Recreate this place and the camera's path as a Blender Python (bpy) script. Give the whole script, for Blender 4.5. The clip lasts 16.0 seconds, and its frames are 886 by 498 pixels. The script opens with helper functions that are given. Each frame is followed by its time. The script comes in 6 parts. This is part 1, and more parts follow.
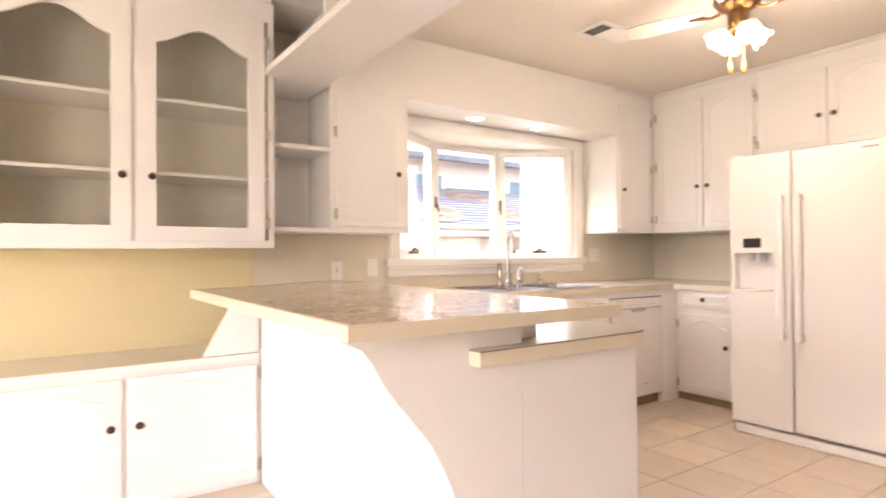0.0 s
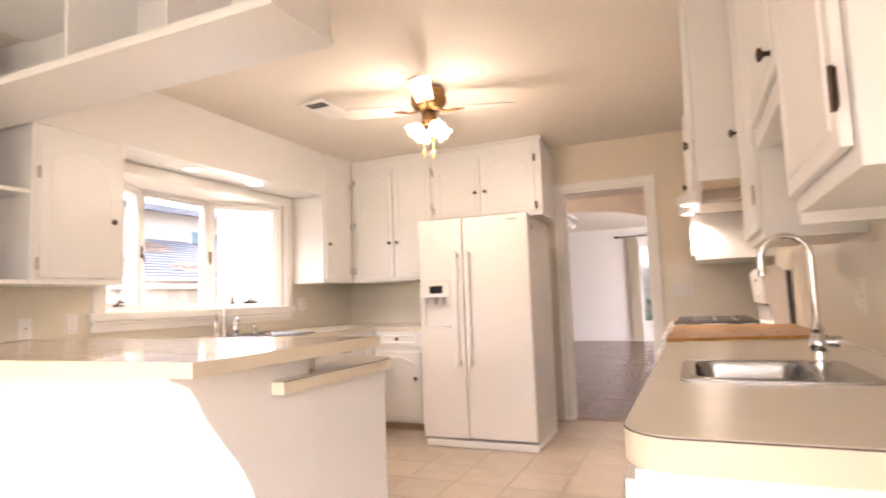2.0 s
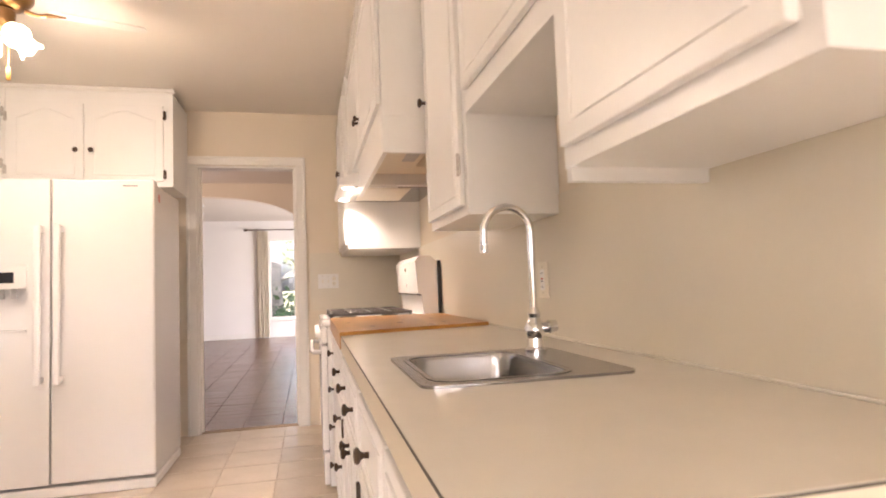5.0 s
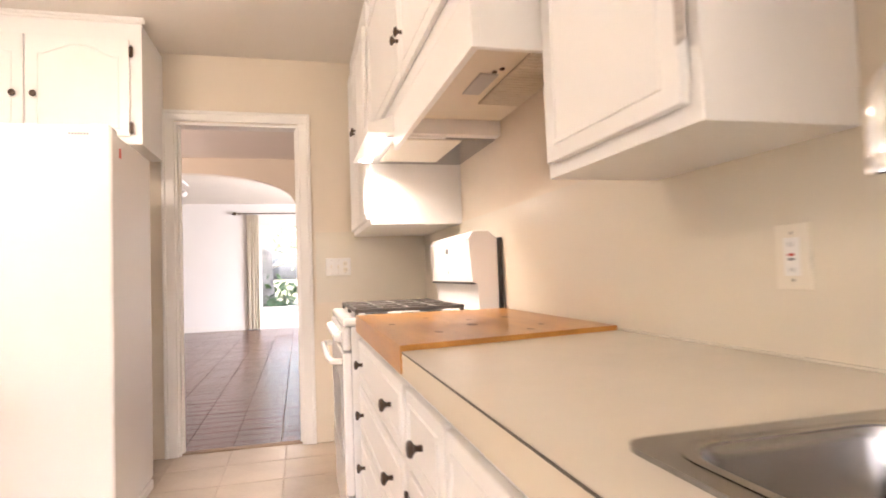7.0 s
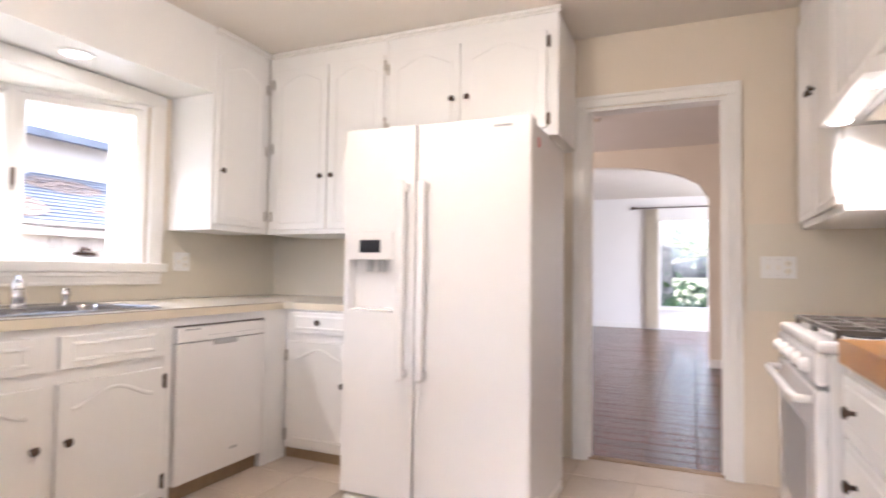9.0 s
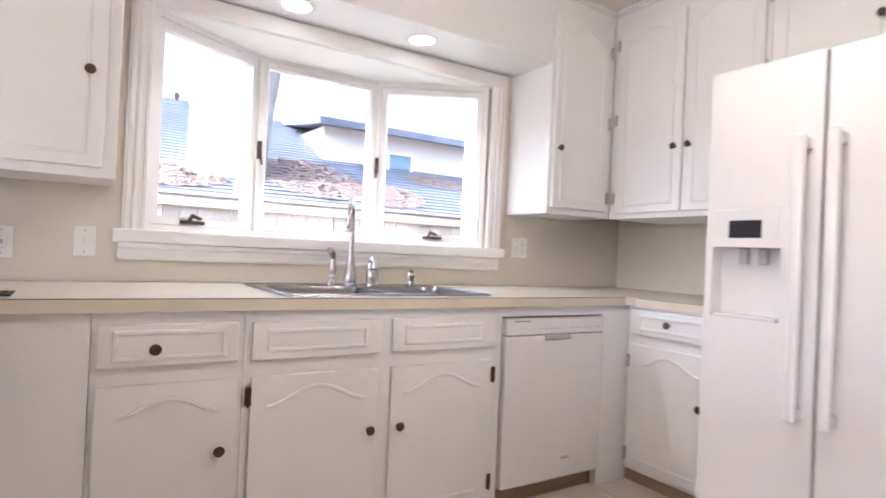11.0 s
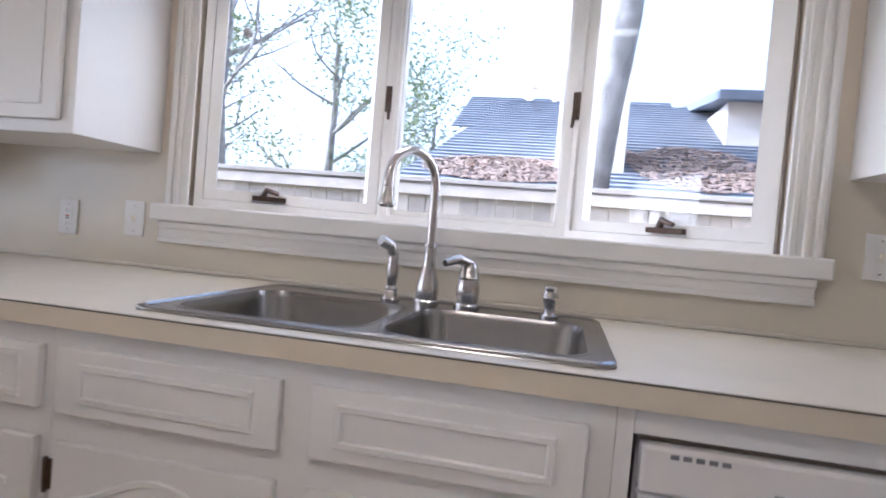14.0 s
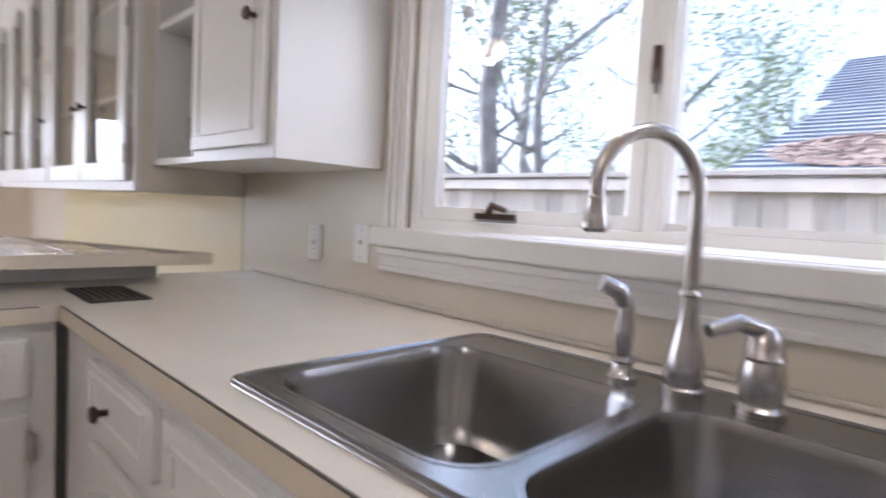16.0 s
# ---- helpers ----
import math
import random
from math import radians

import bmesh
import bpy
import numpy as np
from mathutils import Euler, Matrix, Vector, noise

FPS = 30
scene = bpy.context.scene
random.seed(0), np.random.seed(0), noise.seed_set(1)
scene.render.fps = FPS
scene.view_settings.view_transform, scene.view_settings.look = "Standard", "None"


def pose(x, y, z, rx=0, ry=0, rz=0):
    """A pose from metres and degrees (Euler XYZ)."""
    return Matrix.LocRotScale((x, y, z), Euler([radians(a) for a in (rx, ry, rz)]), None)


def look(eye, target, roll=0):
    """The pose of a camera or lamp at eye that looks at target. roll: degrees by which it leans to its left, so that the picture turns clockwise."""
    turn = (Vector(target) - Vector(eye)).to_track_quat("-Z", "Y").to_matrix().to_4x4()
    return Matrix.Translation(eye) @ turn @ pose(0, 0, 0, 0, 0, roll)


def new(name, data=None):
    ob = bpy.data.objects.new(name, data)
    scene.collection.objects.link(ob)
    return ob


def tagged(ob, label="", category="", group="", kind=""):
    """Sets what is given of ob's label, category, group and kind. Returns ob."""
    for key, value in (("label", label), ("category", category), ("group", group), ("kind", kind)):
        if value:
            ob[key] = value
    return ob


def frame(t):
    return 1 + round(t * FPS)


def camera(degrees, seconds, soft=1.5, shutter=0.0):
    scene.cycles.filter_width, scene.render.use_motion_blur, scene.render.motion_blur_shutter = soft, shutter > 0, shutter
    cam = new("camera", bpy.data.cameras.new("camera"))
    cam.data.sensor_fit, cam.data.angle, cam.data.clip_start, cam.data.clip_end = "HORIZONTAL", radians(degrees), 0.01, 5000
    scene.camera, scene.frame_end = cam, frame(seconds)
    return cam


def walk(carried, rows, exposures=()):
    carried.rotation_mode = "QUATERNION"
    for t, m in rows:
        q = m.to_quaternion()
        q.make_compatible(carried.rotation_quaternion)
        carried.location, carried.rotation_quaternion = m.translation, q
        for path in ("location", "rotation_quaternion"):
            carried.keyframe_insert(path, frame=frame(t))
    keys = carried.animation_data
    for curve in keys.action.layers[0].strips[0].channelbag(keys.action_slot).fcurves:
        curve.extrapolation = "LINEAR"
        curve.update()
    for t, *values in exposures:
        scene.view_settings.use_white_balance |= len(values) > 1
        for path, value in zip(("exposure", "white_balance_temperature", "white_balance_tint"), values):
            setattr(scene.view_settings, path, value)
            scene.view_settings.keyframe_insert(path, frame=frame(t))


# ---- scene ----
cam = camera(75.6, 16.0, soft=1.8, shutter=0.5)
PATH = [
    (0, (3.370, -4.565, 1.158), (1.717, -3.439, 1.178), -0.4),
    (0.5, (3.308, -4.648, 1.205), (1.843, -3.287, 1.256), -1.0),
    (1, (3.323, -4.754, 1.216), (2.046, -3.219, 1.331), -1.5),
    (1.5, (3.385, -4.917, 1.195), (2.336, -3.223, 1.370), -1.8),
    (2, (3.363, -5.057, 1.137), (2.567, -3.231, 1.314), -2.1),
    (2.5, (3.261, -5.169, 1.132), (2.802, -3.229, 1.296), -2.3),
    (3, (3.196, -5.229, 1.120), (3.052, -3.239, 1.270), -2.7),
    (3.5, (3.183, -5.123, 1.117), (3.248, -3.128, 1.253), -2.9),
    (4, (3.166, -4.923, 1.106), (3.414, -2.943, 1.238), -2.9),
    (4.2, (3.170, -4.857, 1.106), (3.484, -2.886, 1.238), -2.9),
    (6.3, (3.041, -3.895, 1.090), (3.549, -1.962, 1.184), -1.8),
    (6.5, (3.039, -3.819, 1.097), (3.546, -1.886, 1.187), -2.0),
    (7, (3.017, -3.607, 1.093), (3.508, -1.670, 1.174), -1.9),
    (7.2, (3.000, -3.496, 1.098), (3.475, -1.555, 1.174), -1.9),
    (7.5, (2.960, -3.354, 1.107), (3.380, -1.400, 1.187), -1.8),
    (8, (2.904, -3.238, 1.121), (3.034, -1.244, 1.205), -1.5),
    (8.3, (2.889, -3.211, 1.134), (2.699, -1.222, 1.218), -0.8),
    (8.5, (2.903, -3.200, 1.120), (2.484, -1.247, 1.210), -0.2),
    (9, (2.865, -3.210, 1.102), (2.061, -1.381, 1.183), 0.8),
    (9.5, (2.843, -3.204, 1.099), (1.718, -1.551, 1.169), 1.6),
    (10, (2.800, -3.205, 1.095), (1.464, -1.718, 1.151), 2.1),
    (10.2, (2.760, -3.158, 1.086), (1.343, -1.749, 1.136), 2.1),
    (12.3, (2.112, -2.092, 1.107), (0.178, -1.584, 1.078), 4.0),
    (12.5, (2.023, -1.990, 1.114), (0.069, -1.561, 1.084), 4.1),
    (13, (1.859, -1.777, 1.116), (-0.129, -1.567, 1.072), 4.2),
    (13.5, (1.715, -1.541, 1.138), (-0.275, -1.728, 1.075), 4.6),
    (14, (1.562, -1.387, 1.115), (-0.393, -1.803, 1.057), 4.9),
    (14.5, (1.332, -1.284, 1.127), (-0.579, -1.871, 1.059), 5.0),
    (15, (1.207, -1.314, 1.149), (-0.644, -2.066, 1.055), 4.8),
    (15.5, (1.117, -1.369, 1.146), (-0.611, -2.371, 1.043), 4.6),
    (16, (0.972, -1.391, 1.181), (-0.441, -2.800, 1.053), 3.0),
]
EXPOSURES = [(0, 2.47, 6050, 21), (4.2, 2.42, 6050, 21), (7.0, 2.95, 5800, 19), (9.0, 2.58, 5200, 17), (9.8, 2.4, 5050, 17), (12.3, 2.2, 4900, 17), (14.5, 1.54, 4750, 15), (16, 1.54, 4900, 16)]
walk(cam, [(t, look(e, g, r)) for t, e, g, r in PATH], EXPOSURES)

# ---- light ----
world = bpy.data.worlds.new("world")
scene.world = world
world.use_nodes = True
wn = world.node_tree.nodes
sky = wn.new("ShaderNodeTexSky")
sky.sky_type, sky.sun_disc = "NISHITA", False
sky.sun_elevation, sky.sun_rotation = radians(35.6), radians(171.5)
sky.air_density, sky.dust_density, sky.ozone_density = 1.0, 6.0, 0.6
hazy = wn.new("ShaderNodeHueSaturation")
hazy.inputs["Saturation"].default_value, hazy.inputs["Value"].default_value = 0.45, 1.5
world.node_tree.links.new(sky.outputs[0], hazy.inputs["Color"])
world.node_tree.links.new(hazy.outputs[0], wn["Background"].inputs[0])
wn["Background"].inputs[1].default_value = 0.15


def lamp(name, kind, m, power, color, angle=None, size=None, size_y=None, soft=None, cone=None):
    data = bpy.data.lights.new(name, kind)
    data.energy, data.color = power, color
    if angle is not None:
        data.angle = angle
    if size is not None:
        data.shape, data.size, data.size_y = "RECTANGLE", size, size_y
    if soft is not None:
        data.shadow_soft_size = soft
    if cone is not None:
        data.spot_size, data.spot_blend = cone, 0.6
    ob = new(name, data)
    ob.matrix_world = m
    return ob


SUN_DIR = Vector((0.12, -0.80, 0.58))
lamp("sun", "SUN", look(SUN_DIR * 50, (0, 0, 0)), 2.6, (1.0, 0.95, 0.87), angle=radians(1.0))
WARM = (1.0, 0.82, 0.62)
DAY = (0.93, 0.96, 1.0)
lamp("dining_daylight", "AREA", look((2.2, -7.98, 1.47), (2.2, -4.0, 1.47)), 1.8, (1.0, 0.90, 0.78), size=2.1, size_y=0.9)
# added fill from an unseen east opening, brightens the display cabinets and buffet
lamp("dining_side_fill", "AREA", look((3.86, -6.9, 1.25), (0.0, -6.7, 1.3)), 9.5, (1.0, 0.90, 0.78), size=1.5, size_y=1.8)
# added side fill for the living room, through an opening out of view
lamp("living_fill", "AREA", look((5.55, 6.2, 1.3), (2.0, 6.2, 1.0)), 38, (1.0, 0.95, 0.90), size=3.0, size_y=1.9)
# added warm fill that lifts the hall ceiling and arch wall, its source is unseen
lamp("hall_fill", "AREA", look((-2.05, 2.0, 1.3), (2.0, 2.2, 1.2)), 28, (1.0, 0.80, 0.62), size=1.6, size_y=1.6)


# ---- materials ----
def mat(name, color, rough=0.5, metal=0.0, vary=0.06, scale=6.0, fine=120.0, bump=0.05, color2=None, spec=0.5, coat=0.0, per_object=0.0):
    m = bpy.data.materials.new(name)
    m.use_nodes = True
    nt = m.node_tree
    b = nt.nodes["Principled BSDF"]
    b.inputs["Roughness"].default_value, b.inputs["Metallic"].default_value = rough, metal
    b.inputs["Specular IOR Level"].default_value, b.inputs["Coat Weight"].default_value = spec, coat
    co = nt.nodes.new("ShaderNodeTexCoord")
    n1 = nt.nodes.new("ShaderNodeTexNoise")
    n1.inputs["Scale"].default_value, n1.inputs["Detail"].default_value = scale, 5
    n2 = nt.nodes.new("ShaderNodeTexNoise")
    n2.inputs["Scale"].default_value, n2.inputs["Detail"].default_value = fine, 3
    for n in (n1, n2):
        nt.links.new(co.outputs["Object"], n.inputs["Vector"])
    ramp = nt.nodes.new("ShaderNodeValToRGB")
    c2 = color2 or tuple(c * (1 - vary * 2) for c in color)
    ramp.color_ramp.elements[0].position, ramp.color_ramp.elements[1].position = 0.32, 0.68
    ramp.color_ramp.elements[0].color, ramp.color_ramp.elements[1].color = (*c2, 1), (*color, 1)
    add = nt.nodes.new("ShaderNodeMath")
    add.operation = "MULTIPLY_ADD"
    add.inputs[1].default_value = 0.3
    nt.links.new(n2.outputs[0], add.inputs[0])
    half = nt.nodes.new("ShaderNodeMath")
    half.operation = "MULTIPLY"
    half.inputs[1].default_value = 0.7
    nt.links.new(n1.outputs[0], half.inputs[0])
    nt.links.new(half.outputs[0], add.inputs[2])
    nt.links.new(add.outputs[0], ramp.inputs[0])
    out = ramp.outputs[0]
    if per_object:
        info = nt.nodes.new("ShaderNodeObjectInfo")
        hsv = nt.nodes.new("ShaderNodeHueSaturation")
        rng = nt.nodes.new("ShaderNodeMapRange")
        rng.inputs[3].default_value, rng.inputs[4].default_value = 1 - per_object, 1 + per_object
        nt.links.new(info.outputs["Random"], rng.inputs[0])
        nt.links.new(rng.outputs[0], hsv.inputs["Value"])
        nt.links.new(out, hsv.inputs["Color"])
        out = hsv.outputs[0]
    nt.links.new(out, b.inputs["Base Color"])
    if bump:
        bp = nt.nodes.new("ShaderNodeBump")
        bp.inputs["Strength"].default_value, bp.inputs["Distance"].default_value = bump, 0.01
        nt.links.new(n2.outputs[0], bp.inputs["Height"])
        nt.links.new(bp.outputs[0], b.inputs["Normal"])
    return m


def glow(name, color, strength):
    m = bpy.data.materials.new(name)
    m.use_nodes = True
    b = m.node_tree.nodes["Principled BSDF"]
    b.inputs["Base Color"].default_value = (*color, 1)
    b.inputs["Emission Color"].default_value = (*color, 1)
    b.inputs["Emission Strength"].default_value = strength
    return m


def glass_mat(name, tint=(1, 1, 1)):
    m = bpy.data.materials.new(name)
    m.use_nodes = True
    nt = m.node_tree
    nt.nodes.remove(nt.nodes["Principled BSDF"])
    tr, gl, mix, fr = (nt.nodes.new("ShaderNode" + k) for k in ("BsdfTransparent", "BsdfGlossy", "MixShader", "LayerWeight"))
    pw, sc = nt.nodes.new("ShaderNodeMath"), nt.nodes.new("ShaderNodeMath")
    pw.operation, sc.operation = "POWER", "MULTIPLY_ADD"
    pw.inputs[1].default_value, sc.inputs[1].default_value, sc.inputs[2].default_value = 5.0, 0.9, 0.04
    tr.inputs[0].default_value = (*tint, 1)
    gl.inputs["Roughness"].default_value = 0.02
    nt.links.new(fr.outputs["Facing"], pw.inputs[0])
    nt.links.new(pw.outputs[0], sc.inputs[0])
    nt.links.new(sc.outputs[0], mix.inputs[0])
    nt.links.new(tr.outputs[0], mix.inputs[1])
    nt.links.new(gl.outputs[0], mix.inputs[2])
    nt.links.new(mix.outputs[0], nt.nodes["Material Output"].inputs[0])
    return m


def wood_mat(name, dark, light, axis, scale=7.0, rough=0.45, per_object=0.0):
    m = mat(name, light, rough, vary=0.1, scale=2.0, fine=40, bump=0.08, color2=dark, per_object=per_object)
    nt = m.node_tree
    mp = nt.nodes.new("ShaderNodeMapping")
    mp.inputs["Scale"].default_value = tuple(0.12 if i == axis else 1.0 for i in range(3))
    co = next(n for n in nt.nodes if n.type == "TEX_COORD")
    nt.links.new(co.outputs["Object"], mp.inputs[0])
    for n in nt.nodes:
        if n.type == "TEX_NOISE":
            n.inputs["Scale"].default_value *= scale
            n.inputs["Distortion"].default_value = 0.6
            nt.links.new(mp.outputs[0], n.inputs["Vector"])
    return m


M_CAB = mat("cabinet_paint", (0.82, 0.80, 0.77), 0.32, vary=0.015, scale=3, fine=60, bump=0.04)
M_CABIN = mat("cabinet_inside_paint", (0.80, 0.75, 0.65), 0.5, vary=0.03, scale=4, fine=60, bump=0.05)
M_TRIM = mat("trim_paint", (0.80, 0.77, 0.72), 0.35, vary=0.02, scale=4, fine=70, bump=0.04)
M_WALL = mat("beige_wall_paint", (0.72, 0.63, 0.50), 0.6, vary=0.02, scale=2, fine=220, bump=0.10)
M_SPLASH = mat("beige_backsplash", (0.68, 0.62, 0.50), 0.28, vary=0.02, scale=3, fine=200, bump=0.02)
M_YELLOW = mat("cream_yellow_backsplash", (0.72, 0.62, 0.36), 0.4, vary=0.03, scale=3, fine=200, bump=0.03)
M_WHITEWALL = mat("white_wall_paint", (0.80, 0.77, 0.74), 0.6, vary=0.015, scale=2, fine=220, bump=0.08)
M_CEIL = mat("ceiling_paint", (0.78, 0.72, 0.63), 0.7, vary=0.02, scale=2, fine=180, bump=0.15)
M_LAM = mat("beige_laminate", (0.70, 0.65, 0.55), 0.25, vary=0.03, scale=9, fine=500, bump=0.0)
M_LAMEDGE = mat("beige_laminate_edge", (0.68, 0.60, 0.46), 0.35, vary=0.02, scale=5, fine=300, bump=0.0)
M_SEAM = mat("dark_seam", (0.09, 0.07, 0.05), 0.6, vary=0.1)
M_TILE = mat("speckled_bar_tile", (0.68, 0.60, 0.46), 0.10, vary=0.2, scale=30, fine=120, bump=0.02, color2=(0.26, 0.17, 0.09), per_object=0.08)
for e, p in zip(next(n for n in M_TILE.node_tree.nodes if n.type == "VALTORGB").color_ramp.elements, (0.40, 0.55)):
    e.position = p
M_GROUT = mat("pale_grout", (0.50, 0.44, 0.34), 0.8, vary=0.08, scale=20, fine=300, bump=0.2)
M_FLOOR = mat("cream_floor_tile", (0.64, 0.54, 0.43), 0.25, vary=0.06, scale=5, fine=40, bump=0.03, per_object=0.05)
M_FGROUT = mat("floor_grout", (0.50, 0.41, 0.32), 0.8, vary=0.08, scale=20, fine=300, bump=0.2)
M_BRICK = mat("dark_paver", (0.15, 0.058, 0.036), 0.16, vary=0.25, scale=9, fine=90, bump=0.25, color2=(0.075, 0.03, 0.022), per_object=0.3)
M_BGROUT = mat("paver_grout", (0.24, 0.19, 0.16), 0.7, vary=0.1, scale=30, fine=300, bump=0.2)
M_TOE = mat("wood_look_toe_kick", (0.36, 0.25, 0.15), 0.5, vary=0.15, scale=14, fine=120)
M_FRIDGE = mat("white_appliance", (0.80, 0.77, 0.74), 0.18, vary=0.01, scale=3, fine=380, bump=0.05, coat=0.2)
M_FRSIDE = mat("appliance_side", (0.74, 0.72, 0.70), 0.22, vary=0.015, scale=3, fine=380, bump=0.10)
M_GREYP = mat("grey_plastic", (0.42, 0.41, 0.40), 0.5, vary=0.03)
M_DARK = mat("dark_glass", (0.015, 0.015, 0.02), 0.1, vary=0.05, bump=0)
M_BLACK = mat("black_iron", (0.03, 0.026, 0.022), 0.5, vary=0.15, scale=20, fine=300, bump=0.15)
M_GRATE = mat("grate_iron", (0.09, 0.075, 0.06), 0.45, vary=0.15, scale=20, fine=300, bump=0.15)
M_STEEL = mat("brushed_steel", (0.33, 0.32, 0.31), 0.22, 1.0, vary=0.05, scale=6, fine=300, bump=0.03)
M_NICKEL = mat("brushed_nickel", (0.56, 0.53, 0.50), 0.25, 1.0, vary=0.04, scale=10, fine=300, bump=0.02)
M_CHROME = mat("chrome", (0.78, 0.78, 0.78), 0.08, 1.0, vary=0.02, bump=0)
M_BRONZE = mat("dark_bronze", (0.10, 0.065, 0.045), 0.38, 0.7, vary=0.2, scale=60, fine=300, bump=0.05)
M_BRASS = mat("antique_brass", (0.30, 0.17, 0.07), 0.3, 0.9, vary=0.15, scale=20, fine=200, bump=0.03)
M_PLATE = mat("ivory_plate", (0.76, 0.70, 0.58), 0.35, vary=0.02, bump=0)
M_PLATEW = mat("white_plate", (0.80, 0.78, 0.74), 0.35, vary=0.02, bump=0)
M_BOARD = wood_mat("pine_board", (0.34, 0.14, 0.025), (0.53, 0.27, 0.055), 1, 6.0, 0.30)
M_BLADE = mat("fan_blade", (0.70, 0.66, 0.58), 0.35, vary=0.03, scale=12)
M_GLASS = glass_mat("window_glass")
M_CABGLASS = glass_mat("cabinet_glass", (0.97, 0.97, 0.95))
M_BULB = glow("lit_frosted_shade", (1.0, 0.80, 0.50), 2.2)
M_PUCK = glow("lit_puck_lens", (1.0, 0.88, 0.68), 2.5)
M_CURTAIN = mat("cream_curtain", (0.74, 0.67, 0.54), 0.8, vary=0.05, scale=14, fine=300, bump=0.1)
M_FENCE = mat("weathered_cedar", (0.46, 0.41, 0.35), 0.8, vary=0.12, scale=7, fine=90, bump=0.2, color2=(0.36, 0.31, 0.26), per_object=0.18)
M_ROOF = mat("grey_shingle", (0.21, 0.225, 0.26), 0.85, vary=0.2, scale=5, fine=60, bump=0.3, per_object=0.2)
M_LITTER = mat("dry_leaf_litter", (0.55, 0.41, 0.32), 0.9, vary=0.25, scale=20, fine=90, bump=0.4)
M_STUCCO = mat("pale_stucco", (0.72, 0.64, 0.54), 0.8, vary=0.05, scale=4, fine=120, bump=0.15)
M_BARK = mat("grey_bark", (0.36, 0.33, 0.30), 0.9, vary=0.3, scale=5, fine=45, bump=0.8, color2=(0.11, 0.10, 0.09))
M_LEAF = mat("green_leaf", (0.16, 0.22, 0.10), 0.6, vary=0.3, scale=3, fine=40, bump=0.0, color2=(0.26, 0.28, 0.12))
M_GRASS = mat("lawn", (0.11, 0.14, 0.05), 0.9, vary=0.3, scale=3, fine=60, bump=0.5, color2=(0.18, 0.14, 0.08))
M_RED = mat("red_mark", (0.5, 0.05, 0.03), 0.5)
M_INK = mat("grey_ink", (0.22, 0.22, 0.23), 0.5)
M_RUBBER = mat("pale_rubber", (0.5, 0.49, 0.47), 0.6)

# ---- mesh helpers ----
BASE = {}


def finish(bm, name, material, smooth=False):
    me = bpy.data.meshes.new(name)
    bmesh.ops.recalc_face_normals(bm, faces=bm.faces[:])
    bm.to_mesh(me)
    bm.free()
    me.materials.append(material)
    if smooth:
        me.shade_smooth()
        me.set_sharp_from_angle(angle=radians(38))
    return me


def thing(name, at, label, category, group="", kind=""):
    ob = new(name)
    ob.location = at
    ob.empty_display_size = 0.1
    BASE[ob] = Vector(at)
    return tagged(ob, label, category, group, kind)


def part(name, bm, material, parent, label="", smooth=False):
    bmesh.ops.translate(bm, vec=-BASE[parent], verts=bm.verts[:])
    ob = new(name, finish(bm, name, material, smooth))
    ob.parent = parent
    BASE[ob] = BASE[parent]
    return tagged(ob, label)


def solo(name, bm, material, label, category, group="", kind="", smooth=False):
    lo = [min(v.co[i] for v in bm.verts) for i in range(3)]
    hi = [max(v.co[i] for v in bm.verts) for i in range(3)]
    at = Vector(((lo[0] + hi[0]) / 2, (lo[1] + hi[1]) / 2, lo[2]))
    bmesh.ops.translate(bm, vec=-at, verts=bm.verts[:])
    ob = new(name, finish(bm, name, material, smooth))
    ob.location = at
    BASE[ob] = at
    return tagged(ob, label, category, group, kind)


class Face:
    """A local frame on a wall or front: u along it, v up, n out of it."""

    def __init__(self, o, u, n):
        self.o, self.u, self.n = Vector(o), Vector(u), Vector(n)

    def p(self, u, v, n=0.0):
        return self.o + self.u * u + self.n * n + Vector((0, 0, v))


WORLD = Face((0, 0, 0), (1, 0, 0), (0, 1, 0))  # u = x, v = z, n = y


def box(x0, x1, y0, y1, z0, z1, bev=0.0, bm=None):
    bm = bm or bmesh.new()
    vs = [bm.verts.new((x, y, z)) for x in (x0, x1) for y in (y0, y1) for z in (z0, z1)]
    fs = [bm.faces.new([vs[i] for i in q]) for q in ((0, 1, 3, 2), (4, 6, 7, 5), (0, 4, 5, 1), (2, 3, 7, 6), (0, 2, 6, 4), (1, 5, 7, 3))]
    if bev:
        es = list({e for f in fs for e in f.edges})
        bmesh.ops.bevel(bm, geom=es, offset=bev, segments=2, affect="EDGES", profile=0.5)
    return bm


def slab(fr, u0, u1, v0, v1, n0, n1, bev=0.0, bm=None):
    a, b = fr.p(u0, v0, n0), fr.p(u1, v1, n1)
    lo, hi = [min(a[i], b[i]) for i in range(3)], [max(a[i], b[i]) for i in range(3)]
    return box(lo[0], hi[0], lo[1], hi[1], lo[2], hi[2], bev, bm)


